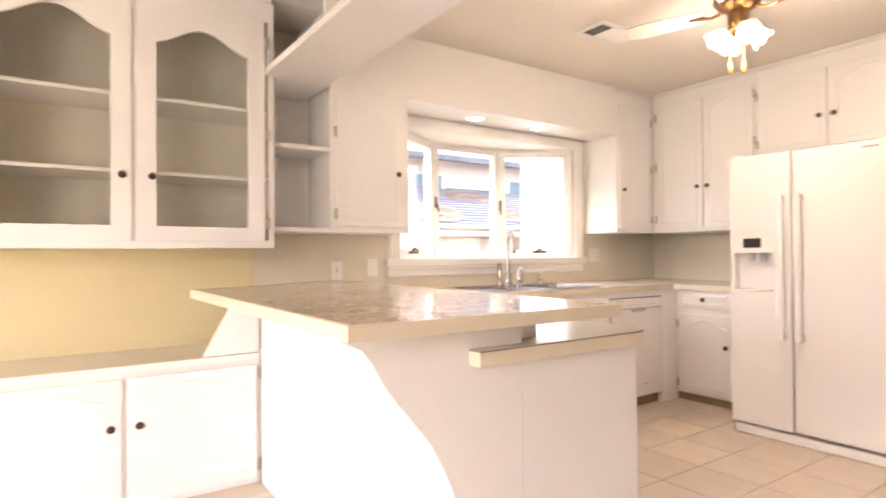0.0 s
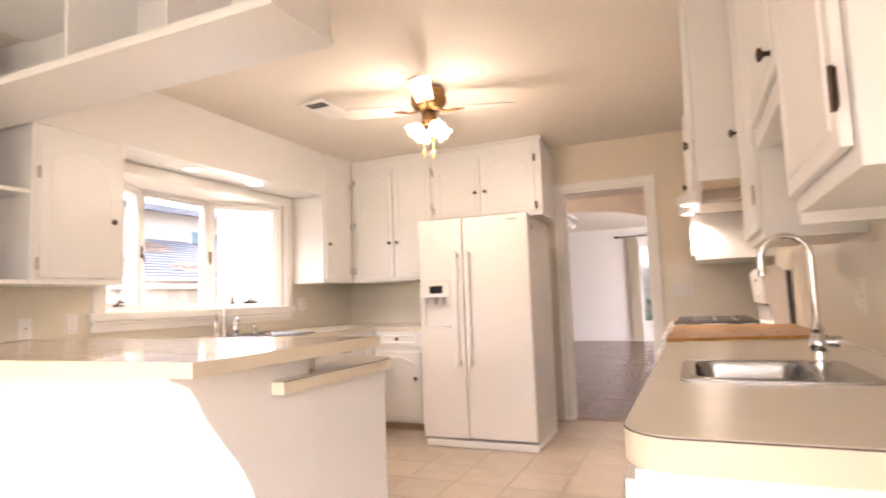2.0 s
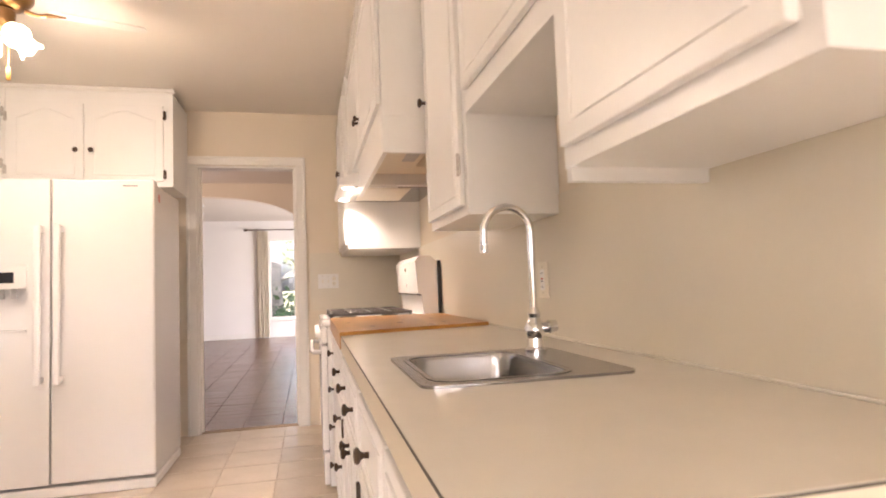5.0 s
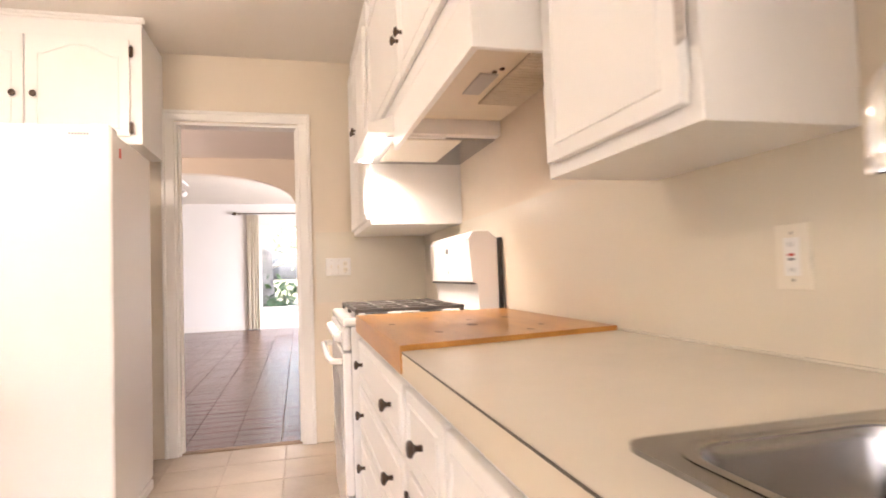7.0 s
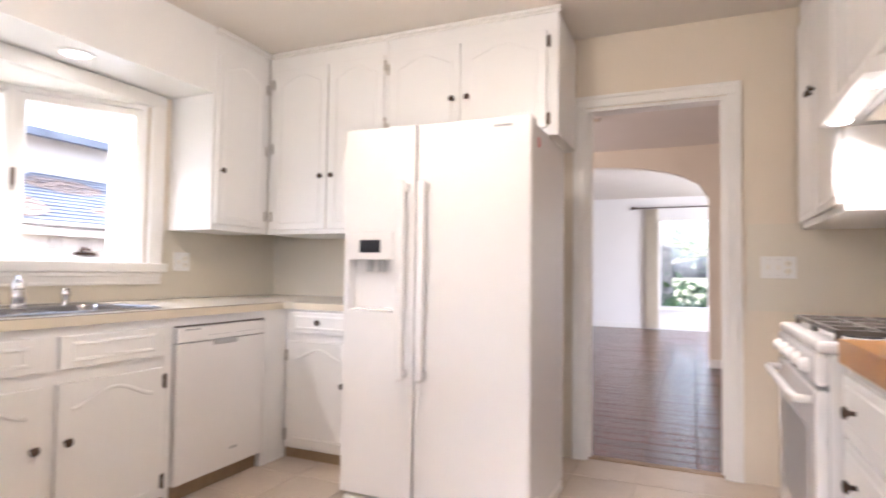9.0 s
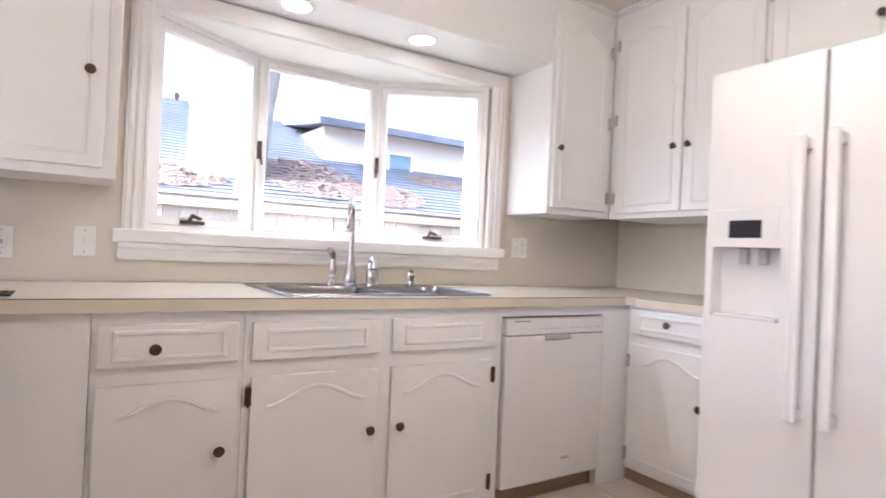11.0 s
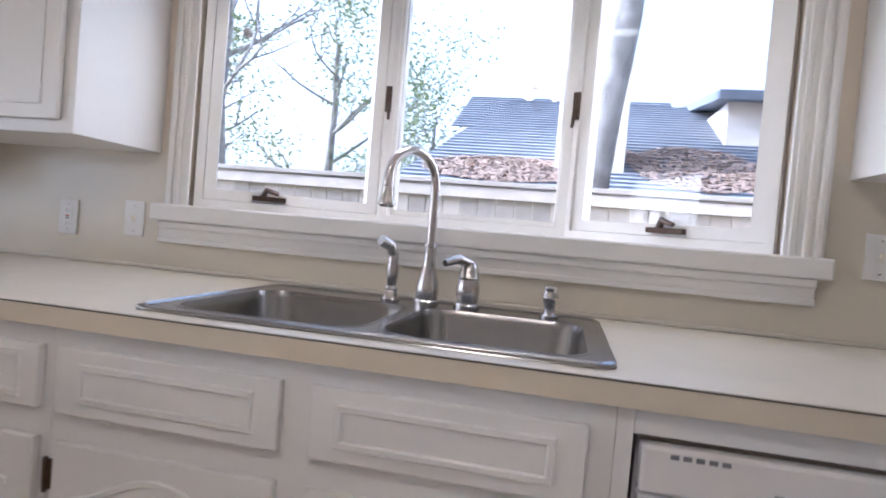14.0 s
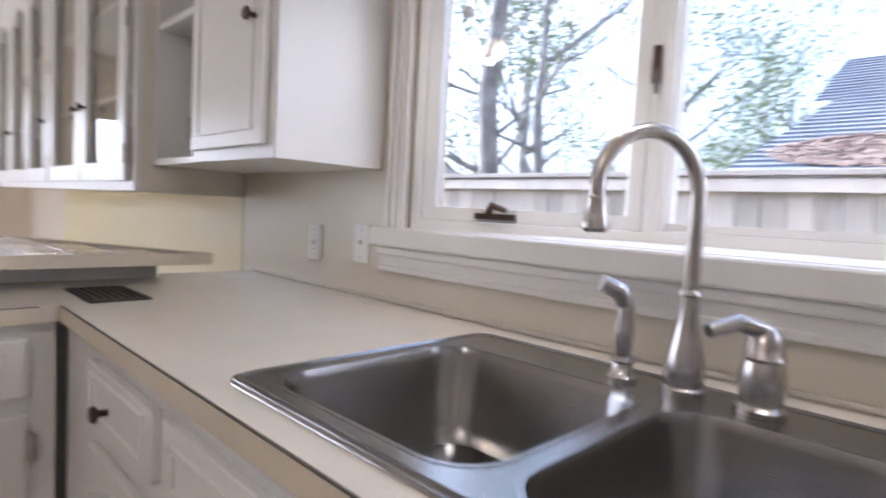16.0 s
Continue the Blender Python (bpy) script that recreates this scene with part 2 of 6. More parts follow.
def bead(fr, pts, w=0.012, h=0.006, n0=0.0, closed=False, bm=None):
    """A raised moulding of low arched section along points (u, v)."""
    bm = bm or bmesh.new()
    k = len(pts)
    prof = ((-0.5, 0.0), (-0.28, 0.8), (0.28, 0.8), (0.5, 0.0))
    rings = []
    for i, (u, v) in enumerate(pts):
        a = Vector(pts[i - 1] if i or closed else pts[0])
        b = Vector(pts[(i + 1) % k] if i < k - 1 or closed else pts[-1])
        c = Vector((u, v))
        d0, d1 = (c - a), (b - c)
        if d0.length < 1e-6:
            d0 = d1
        if d1.length < 1e-6:
            d1 = d0
        d0.normalize(), d1.normalize()
        t = (d0 + d1).normalized()
        s = 1 / max(0.5, t.dot(d0))
        nv = Vector((-t.y, t.x)) * w * s
        rings.append([bm.verts.new(fr.p(u + nv.x * q, v + nv.y * q, n0 + r * h)) for q, r in prof])
    for i in range(k if closed else k - 1):
        r, s = rings[i], rings[(i + 1) % k]
        for j in range(3):
            bm.faces.new((r[j], r[j + 1], s[j + 1], s[j]))
    if not closed:
        bm.faces.new(rings[0])
        bm.faces.new(rings[-1][::-1])
    return bm


def lathe(fr_at, axis, prof, seg=20, bm=None):
    """Turns (radius, height) pairs round the axis from a point."""
    bm = bm or bmesh.new()
    axis = Vector(axis).normalized()
    q = Vector((0, 0, 1)).rotation_difference(axis)
    at = Vector(fr_at)
    rings = []
    for r, h in prof:
        rings.append([bm.verts.new(at + q @ Vector((r * math.cos(2 * math.pi * i / seg), r * math.sin(2 * math.pi * i / seg), h))) for i in range(seg)])
    for a, b in zip(rings, rings[1:]):
        for i in range(seg):
            bm.faces.new((a[i], a[(i + 1) % seg], b[(i + 1) % seg], b[i]))
    bm.faces.new(rings[0][::-1])
    bm.faces.new(rings[-1])
    return bm


def tube(pts, radii, seg=12, bm=None):
    bm = bm or bmesh.new()
    pts = [Vector(p) for p in pts]
    if not isinstance(radii, (list, tuple)):
        radii = [radii] * len(pts)
    rings, up = [], None
    for i, p in enumerate(pts):
        t = (pts[min(i + 1, len(pts) - 1)] - pts[max(i - 1, 0)]).normalized()
        if up is None:
            up = t.orthogonal().normalized()
        up = (up - t * up.dot(t)).normalized()
        side = t.cross(up)
        rings.append([bm.verts.new(p + (up * math.cos(2 * math.pi * j / seg) + side * math.sin(2 * math.pi * j / seg)) * radii[i]) for j in range(seg)])
    for a, b in zip(rings, rings[1:]):
        for j in range(seg):
            bm.faces.new((a[j], a[(j + 1) % seg], b[(j + 1) % seg], b[j]))
    bm.faces.new(rings[0][::-1])
    bm.faces.new(rings[-1])
    return bm


def rrect(x0, x1, y0, y1, r, k=5):
    out = []
    for cx, cy, a0 in ((x1 - r, y1 - r, 0), (x0 + r, y1 - r, 90), (x0 + r, y0 + r, 180), (x1 - r, y0 + r, 270)):
        for i in range(k + 1):
            a = radians(a0 + 90 * i / k)
            out.append((cx + r * math.cos(a), cy + r * math.sin(a)))
    return out


def plate(outer, holes, z0, z1, bm=None):
    """A flat plate with holes; outlines are lists of (x, y)."""
    bm = bm or bmesh.new()
    for z in (z0, z1):
        edges = []
        for loop in (outer, *holes):
            vs = [bm.verts.new((x, y, z)) for x, y in loop]
            edges += [bm.edges.new((vs[i], vs[(i + 1) % len(vs)])) for i in range(len(vs))]
        bmesh.ops.triangle_fill(bm, use_beauty=True, use_dissolve=False, edges=edges)
    for loop in (outer, *holes):
        a = [bm.verts.new((x, y, z0)) for x, y in loop]
        b = [bm.verts.new((x, y, z1)) for x, y in loop]
        for i in range(len(loop)):
            j = (i + 1) % len(loop)
            bm.faces.new((a[i], a[j], b[j], b[i]))
    bmesh.ops.remove_doubles(bm, verts=bm.verts[:], dist=1e-5)
    return bm


def loft(loops, bm=None, cap=True):
    """Loops of (x, y, z), equally long, joined in order; the last one is closed."""
    bm = bm or bmesh.new()
    rings = [[bm.verts.new(p) for p in loop] for loop in loops]
    k = len(rings[0])
    for a, b in zip(rings, rings[1:]):
        for i in range(k):
            bm.faces.new((a[i], a[(i + 1) % k], b[(i + 1) % k], b[i]))
    if cap:
        bm.faces.new(rings[-1])
    return bm

# ---- setting: floor, walls, ceilings ----
H = 2.545      # kitchen ceiling
HL = 2.70      # hall and living ceiling
XW = -0.09     # west wall
XE = 3.88      # east wall
YS = -8.0      # south end of the dining side
YN = 0.29      # north wall, kitchen face
DX0, DX1, DH = 2.265, 3.035, 2.105   # doorway
BY0, BY1, BZ0, BZ1 = -2.60, -0.835, 1.105, 2.07   # bay window opening


def structure(name, bm, material, label, category):
    return solo(name, bm, material, label, category, kind="structure")


bm = box(XW - 0.14, XW, YS - 0.14, BY0, -0.05, H)
box(XW - 0.14, XW, BY1, YN + 0.12, -0.05, H, 0, bm)
box(XW - 0.14, XW, BY0, BY1, -0.05, BZ0, 0, bm)
box(XW - 0.14, XW, BY0, BY1, BZ1, H, 0, bm)
structure("wall_west", bm, M_WALL, "beige painted kitchen wall with bay window opening", "wall")
bm = box(XE, XE + 0.12, -6.1, YN + 0.12, -0.05, H)
# the opening south of y -6.1 is unseen, added for the dining side fill
box(XE, XE + 0.12, YS - 0.14, -7.7, -0.05, H, 0, bm)
box(XE, XE + 0.12, -7.7, -6.1, 2.2, H, 0, bm)
box(XE, XE + 0.12, -7.7, -6.1, -0.05, 0.3, 0, bm)
structure("wall_east", bm, M_WALL, "beige painted kitchen wall behind counter", "wall")
bm = box(XW, DX0, YN, YN + 0.12, -0.05, HL)
box(DX1, XE, YN, YN + 0.12, -0.05, HL, 0, bm)
box(DX0, DX1, YN, YN + 0.12, DH, HL, 0, bm)
structure("wall_north", bm, M_WALL, "beige painted kitchen wall with cased doorway", "wall")
bm = box(XW, 1.1, YS - 0.12, YS, -0.05, H)
box(3.3, XE, YS - 0.12, YS, -0.05, H, 0, bm)
box(1.1, 3.3, YS - 0.12, YS, 1.95, H, 0, bm)
box(1.1, 3.3, YS - 0.12, YS, -0.05, 1.0, 0, bm)
structure("wall_south", bm, M_WALL, "beige painted dining wall with wide window", "wall")
structure("ceiling", box(XW - 0.14, XE + 0.12, YS - 0.14, YN, H, H + 0.1), M_CEIL, "warm white painted kitchen ceiling", "ceiling")
floor = structure("floor", box(XW - 0.14, XE + 0.12, YS - 0.14, YN + 0.06, -0.12, -0.004), M_FGROUT, "kitchen floor of square cream ceramic tiles", "floor")

# living side beyond the doorway
AY = 4.40       # arch wall
FY = 9.30      # far wall
LX0, LX1 = -2.0, 5.5
hall_floor = structure("hall_floor", box(LX0, LX1, YN + 0.06, FY + 0.1, -0.12, -0.004), M_BGROUT, "dark brown glazed paver floor in next rooms", "floor")
structure("hall_ceiling", box(LX0, LX1, YN, FY + 0.1, HL, HL + 0.1), M_CEIL, "white painted hall and living room ceiling", "ceiling")
bm = bmesh.new()
ARX0, ARX1, ARS, ARH = -0.1, 3.03, 2.05, 2.50     # arched opening
n = 28
top = []
for i in range(n + 1):
    u = -1 + 2 * i / n
    top.append((ARX0 + (ARX1 - ARX0) * i / n, ARS + (ARH - ARS) * math.sqrt(max(0.0, 1 - abs(u) ** 2.4))))
for (xa, za), (xb, zb) in zip(top, top[1:]):
    vs = [[bm.verts.new((x, y, z)) for x, z in ((xa, za), (xb, zb), (xb, HL), (xa, HL))] for y in (AY, AY + 0.16)]
    bm.faces.new(vs[0]), bm.faces.new(vs[1][::-1])
    bm.faces.new((vs[0][0], vs[1][0], vs[1][1], vs[0][1]))
box(LX0, ARX0, AY, AY + 0.16, -0.05, HL, 0, bm)
box(ARX1, LX1, AY, AY + 0.16, -0.05, HL, 0, bm)
structure("wall_arch", bm, M_WALL, "beige wall with wide arched opening between hall and living room", "wall")
WX0, WX1, WZ0, WZ1 = 2.20, 3.16, 0.42, 2.27       # living room window
bm = box(LX0, WX0, FY, FY + 0.14, -0.05, HL)
box(WX1, LX1, FY, FY + 0.14, -0.05, HL, 0, bm)
box(WX0, WX1, FY, FY + 0.14, -0.05, WZ0, 0, bm)
box(WX0, WX1, FY, FY + 0.14, WZ1, HL, 0, bm)
structure("wall_living_far", bm, M_WHITEWALL, "white painted living room wall with tall window", "wall")
# the gap at y 1.1 to 2.9 is an unseen opening, added for the hall fill
bm = box(LX0 - 0.12, LX0, YN + 0.12, 1.1, -0.05, HL)
box(LX0 - 0.12, LX0, 2.9, FY + 0.14, -0.05, HL, 0, bm)
box(LX0 - 0.12, LX0, 1.1, 2.9, -0.05, 0.3, 0, bm)
box(LX0 - 0.12, LX0, 1.1, 2.9, 2.2, HL, 0, bm)
structure("wall_living_west", bm, M_WHITEWALL, "white painted living room side wall", "wall")
# the gap at y 4.5 to 7.9 is an unseen opening, added for the living fill
bm = box(LX1, LX1 + 0.12, YN + 0.12, 4.5, -0.05, HL)
box(LX1, LX1 + 0.12, 7.9, FY + 0.14, -0.05, HL, 0, bm)
box(LX1, LX1 + 0.12, 4.5, 7.9, -0.05, 0.3, 0, bm)
box(LX1, LX1 + 0.12, 4.5, 7.9, 2.3, HL, 0, bm)
structure("wall_living_east", bm, M_WHITEWALL, "white painted living room side wall", "wall")
structure("wall_hall_west", box(LX0, XW, YN, YN + 0.12, -0.05, HL), M_WHITEWALL, "plain white hall wall", "wall")
structure("wall_hall_east", box(XE + 0.001, LX1, YN, YN + 0.12, -0.05, HL), M_WHITEWALL, "plain white hall wall", "wall")
bm = box(LX0, WX0 - 0.02, FY - 0.015, FY, 0, 0.11, 0.004)
box(WX1 + 0.02, LX1, FY - 0.015, FY, 0, 0.11, 0.004, bm)
structure("baseboard", bm, M_TRIM, "white painted baseboard along living room wall", "baseboard")
structure("baseboard", box(ARX1, LX1, AY - 0.015, AY, 0, 0.10, 0.004), M_TRIM, "white painted baseboard on arch pier", "baseboard")
structure("threshold", box(DX0 + 0.015, DX1 - 0.015, YN + 0.03, YN + 0.09, -0.01, 0.006, 0.003), M_TOE, "dark wooden door threshold strip", "threshold")

# doorway casing
casing = thing("door_casing", ((DX0 + DX1) / 2, YN - 0.01, 0), "white painted door casing with stepped moulding", "door casing", kind="structure")
cw = 0.072
for x0, x1, o in ((DX0 - cw, DX0 + 0.004, 1), (DX1 - 0.004, DX1 + cw, -1)):
    bm = box(x0, x1, YN - 0.018, YN, 0, DH + 0.004, 0.004)
    xa = x0 if o == 1 else x1 - 0.022
    box(xa, xa + 0.022, YN - 0.026, YN - 0.012, 0, DH + cw, 0.005, bm)
    part("side_casing", bm, M_TRIM, casing)
bm = box(DX0 - cw, DX1 + cw, YN - 0.0185, YN, DH + 0.004, DH + cw, 0.004)
box(DX0 - cw, DX1 + cw, YN - 0.0265, YN - 0.012, DH + cw - 0.022, DH + cw + 0.0005, 0.005, bm)
part("head_casing", bm, M_TRIM, casing)
bm = box(DX0, DX0 + 0.018, YN, YN + 0.12, 0, DH)
box(DX1 - 0.018, DX1, YN, YN + 0.12, 0, DH, 0, bm)
box(DX0 + 0.018, DX1 - 0.018, YN, YN + 0.12, DH - 0.018, DH, 0, bm)
box(DX0 + 0.018, DX0 + 0.03, YN + 0.05, YN + 0.085, 0, DH - 0.018, 0, bm)
box(DX1 - 0.03, DX1 - 0.018, YN + 0.05, YN + 0.085, 0, DH - 0.018, 0, bm)
part("jamb", bm, M_TRIM, casing)

# backsplashes
ZC, ZE = 0.915, 0.918
ZU = 1.335
bm = box(XW, XW + 0.006, -3.58, YN - 0.004, ZC, 1.05)
box(XW, XW + 0.006, -3.58, BY0 - 0.06, 1.05, 1.38, 0, bm)
box(XW, XW + 0.006, BY1 + 0.06, YN - 0.004, 1.05, 1.38, 0, bm)
structure("backsplash_west", bm, M_SPLASH, "beige laminate backsplash below window and cabinets", "backsplash")
structure("backsplash_north", box(XW + 0.006, 1.36, YN - 0.006, YN, ZC, 1.38), M_SPLASH, "pale beige laminate backsplash in corner", "backsplash")
structure("backsplash_east", box(XE - 0.006, XE, -4.105, YN - 0.006, ZE, 1.36), M_SPLASH, "glossy beige laminate backsplash behind counter", "backsplash")
structure("backsplash_north_east", box(3.13, XE - 0.006, YN - 0.006, YN, ZE, 1.385), M_SPLASH, "glossy beige laminate backsplash beside stove", "backsplash")
structure("backsplash_buffet", box(XW, XW + 0.008, -6.6, -3.585, 0.66, 1.28), M_YELLOW, "cream yellow backsplash above the low buffet", "backsplash")

# ---- bay window ----
P0, P1, P2, P3 = (XW - 0.03, BY0), (-0.455, -2.06), (-0.455, -1.385), (XW - 0.03, BY1)
window = thing("window_1", (-0.28, -1.7, BZ0), "white three-sided bay window with two casement sashes", "window", kind="structure")


def wall_frame(a, b):
    a, b = Vector((*a, 0)), Vector((*b, 0))
    u = (b - a).normalized()
    return Face(a, u, Vector((-u.y, u.x, 0)) * -1), (b - a).length


def oriented(fr, u0, u1, v0, v1, n0, n1, bm=None):
    bm = bm or bmesh.new()
    vs = [bm.verts.new(fr.p(u, v, n)) for u in (u0, u1) for n in (n0, n1) for v in (v0, v1)]
    for q in ((0, 1, 3, 2), (4, 6, 7, 5), (0, 4, 5, 1), (2, 3, 7, 6), (0, 2, 6, 4), (1, 5, 7, 3)):
        bm.faces.new([vs[i] for i in q])
    return bm


def rim(fr, u0, u1, v0, v1, w, n0, n1, bm=None):
    """Four bars round a pane."""
    bm = oriented(fr, u0, u0 + w, v0, v1, n0, n1, bm)
    oriented(fr, u1 - w, u1, v0, v1, n0, n1, bm)
    oriented(fr, u0 + w, u1 - w, v0, v0 + w, n0, n1, bm)
    oriented(fr, u0 + w, u1 - w, v1 - w, v1, n0, n1, bm)
    return bm


ZS, ZT = 1.132, 2.06
panes = []
for (a, b, sash) in ((P0, P1, True), (P1, P2, False), (P2, P3, True)):
    fr, L = wall_frame(a, b)
    part("window_frame", rim(fr, 0.0, L, ZS, ZT, 0.026 if sash else 0.03, -0.05, 0.035), M_TRIM, window)
    if sash:
        sh = part("sash", rim(fr, 0.028, L - 0.028, ZS + 0.028, ZT - 0.028, 0.036, -0.03, 0.02), M_TRIM, window)
        part("pane", oriented(fr, 0.062, L - 0.062, ZS + 0.062, ZT - 0.062, -0.004, 0.0), M_GLASS, sh).visible_shadow = False
    else:
        bm = rim(fr, 0.032, L - 0.032, ZS + 0.032, ZT - 0.032, 0.018, -0.03, 0.012)
        sh = part("sash", bm, M_TRIM, window)
        part("pane", oriented(fr, 0.048, L - 0.048, ZS + 0.048, ZT - 0.048, -0.004, 0.0), M_GLASS, sh).visible_shadow = False
    if sash:
        u = 0.37 * L if a == P0 else 0.55 * L
        bm = oriented(fr, u - 0.055, u + 0.055, ZS + 0.036, ZS + 0.052, 0.02, 0.05)
        tube([fr.p(u - 0.02, ZS + 0.052, 0.035), fr.p(u - 0.01, ZS + 0.075, 0.045), fr.p(u + 0.03, ZS + 0.062, 0.055)], [0.012, 0.011, 0.007], 8, bm)
        part("crank", bm, M_BRONZE, window, "bronze casement crank", True)
        ul = L - 0.018 if a == P0 else 0.018
        bm = oriented(fr, ul - 0.010, ul + 0.010, 1.53, 1.62, 0.035, 0.05)
        tube([fr.p(ul, 1.56, 0.05), fr.p(ul, 1.50, 0.062)], [0.008, 0.005], 8, bm)
        part("latch", bm, M_BRONZE, window, "bronze sash latch")
# corner posts, seat board and head board of the bay
for p in (P1, P2):
    part("mullion", box(p[0] - 0.045, p[0] + 0.03, p[1] - 0.045, p[1] + 0.045, ZS, ZT, 0.006), M_TRIM, window)
out = [(XW, BY0), (XW, BY1), (P3[0] - 0.08, P3[1] + 0.06), (P2[0] - 0.08, P2[1] + 0.06), (P1[0] - 0.08, P1[1] - 0.06), (P0[0] - 0.08, P0[1] - 0.06)]
part("window_sill", plate(out, [], BZ0 - 0.03, ZS), M_TRIM, window)
part("head_board", plate(out, [], ZT, ZT + 0.05), M_TRIM, window)
# interior casing
tw = 0.10
for y0, y1, s in ((BY0 - tw + 0.03, BY0 + 0.004, 1), (BY1 - 0.004, BY1 + tw - 0.005, -1)):
    bm = box(XW + 0.006, XW + 0.024, y0, y1, ZS - 0.02, ZT, 0.003)
    for k, d in enumerate((0.018, 0.045, 0.078)):
        yy = y0 + d if s == 1 else y1 - d
        box(XW + 0.02, XW + 0.034 - 0.003 * k, yy - 0.009, yy + 0.009, ZS - 0.02, ZT, 0.004, bm)
    part("side_casing", bm, M_TRIM, window)
bm = box(XW + 0.006, XW + 0.026, BY0 - tw + 0.03, BY1 + tw - 0.005, ZT, 2.14, 0.003)
part("head_casing", bm, M_TRIM, window)
bm = box(XW + 0.0065, XW + 0.055, BY0 - tw, BY1 + tw + 0.01, ZS - 0.055, ZS - 0.001, 0.006)
part("stool", bm, M_TRIM, window)
bm = box(XW + 0.0065, XW + 0.03, BY0 - tw + 0.02, BY1 + tw - 0.02, ZS - 0.125, ZS - 0.055, 0.003)
box(XW + 0.02, XW + 0.042, BY0 - tw + 0.02, BY1 + tw - 0.02, ZS - 0.08, ZS - 0.055, 0.006, bm)
box(XW + 0.02, XW + 0.036, BY0 - tw + 0.02, BY1 + tw - 0.02, ZS - 0.125, ZS - 0.108, 0.004, bm)
part("apron", bm, M_TRIM, window)

orn = thing("window_ornament", (-0.155, -2.47, 1.64), "small clear glass ball hung on window pane", "ornament")
part("ball", lathe((-0.155, -2.47, 1.638), (0, 0, 1), [(0.001 + 0.026 * math.sin(math.pi * i / 12), 0.026 - 0.026 * math.cos(math.pi * i / 12)) for i in range(13)], 20), M_GLASS, orn, "clear glass ball", True)
part("suction_cup", lathe((-0.165, -2.475, 1.72), (0.82, 0.57, 0), ((0.018, 0), (0.014, 0.005), (0.004, 0.008), (0.004, 0.014)), 16), M_RUBBER, orn, "", True)
part("cord", tube([(-0.156, -2.47, 1.688), (-0.156, -2.47, 1.72)], 0.0012, 6), M_NICKEL, orn)

# soffit above the window, flush with the wall cabinets
XF = 0.26
structure("soffit", box(XW + 0.001, XF, -3.28, -0.695, 2.145, H - 0.001), M_CAB, "white boxed soffit above the bay window", "soffit")
for y in (-2.05, -1.417):
    ob = thing("recessed_light", (0.10, y, 2.14), "round recessed light in soffit above window", "ceiling light", "soffit lights")
    part("trim_ring", lathe((0.10, y, 2.1445), (0, 0, -1), ((0.085, 0), (0.085, 0.004), (0.065, 0.007), (0.06, 0.0)), 28), M_TRIM, ob, "", True)
    lamp("soffit_bulb", "SPOT", look((0.10, y, 2.125), (0.11, y, 1.0)), 4.5, WARM, cone=radians(130), soft=0.05)
    part("lens", lathe((0.10, y, 2.1440), (0, 0, -1), ((0.06, 0.0), (0.058, 0.002), (0.02, 0.003)), 24), M_PUCK, ob, "lit frosted lens")

# ---- cabinet parts ----
KNOB = ((0.007, 0.0), (0.006, 0.012), (0.009, 0.017), (0.0165, 0.022), (0.0175, 0.026), (0.014, 0.031), (0.004, 0.033))


def knob(fr, u, v, n, parent):
    part("knob", lathe(fr.p(u, v, n), fr.n, KNOB, 16), M_BRONZE, parent, "dark bronze knob", True)


def hinge(fr, u, v, n, parent, painted=False):
    bm = slab(fr, u - 0.011, u + 0.011, v - 0.030, v + 0.030, n, n + 0.004, 0.002)
    tube([fr.p(u, v - 0.034, n + 0.006), fr.p(u, v + 0.034, n + 0.006)], 0.0045, 8, bm)
    part("hinge", bm, M_PAINTHINGE if painted else M_BRONZE, parent, "" if painted else "dark bronze hinge")


M_PAINTHINGE = mat("worn_painted_hinge", (0.55, 0.50, 0.45), 0.4, 0.3, vary=0.15, scale=60)


def arch_pts(u0, u1, v, rise, k=14):
    """An ogee arch that rises from both ends to the middle."""
    pts = []
    for i in range(k + 1):
        s = i / k
        pts.append((u0 + (u1 - u0) * s, v + rise * (0.5 - 0.5 * math.cos(2 * math.pi * s)) ** 0.85))
    return pts


def moulding(fr, u0, u1, v0, v1, n, style, parent):
    bm = bmesh.new()
    if style == "arch":
        r = min(0.06, (u1 - u0) * 0.18)
        pts = [(u0, v0), (u1, v0)] + arch_pts(u0, u1, v1 - r, r)[::-1]
        bead(fr, pts, closed=True, n0=n, bm=bm)
    elif style == "archline":
        r = min(0.06, (u1 - u0) * 0.18)
        bead(fr, arch_pts(u0, u1, v1 - r, r), n0=n, w=0.016, h=0.008, bm=bm)
        part("moulding", bm, M_CAB, parent)
        bm = bead(fr, [(u0, v0), (u1, v0)], n0=n, w=0.016, h=0.008)
    elif style == "lines":
        bead(fr, [(u0, v0 - 0.012), (u1, v0 - 0.012), (u1, v1 + 0.012), (u0, v1 + 0.012)], closed=True, n0=n, w=0.016, h=0.008, bm=bm)
    else:
        bead(fr, [(u0, v0), (u1, v0), (u1, v1), (u0, v1)], closed=True, n0=n, w=0.014, bm=bm)
    part("moulding", bm, M_CAB, parent)


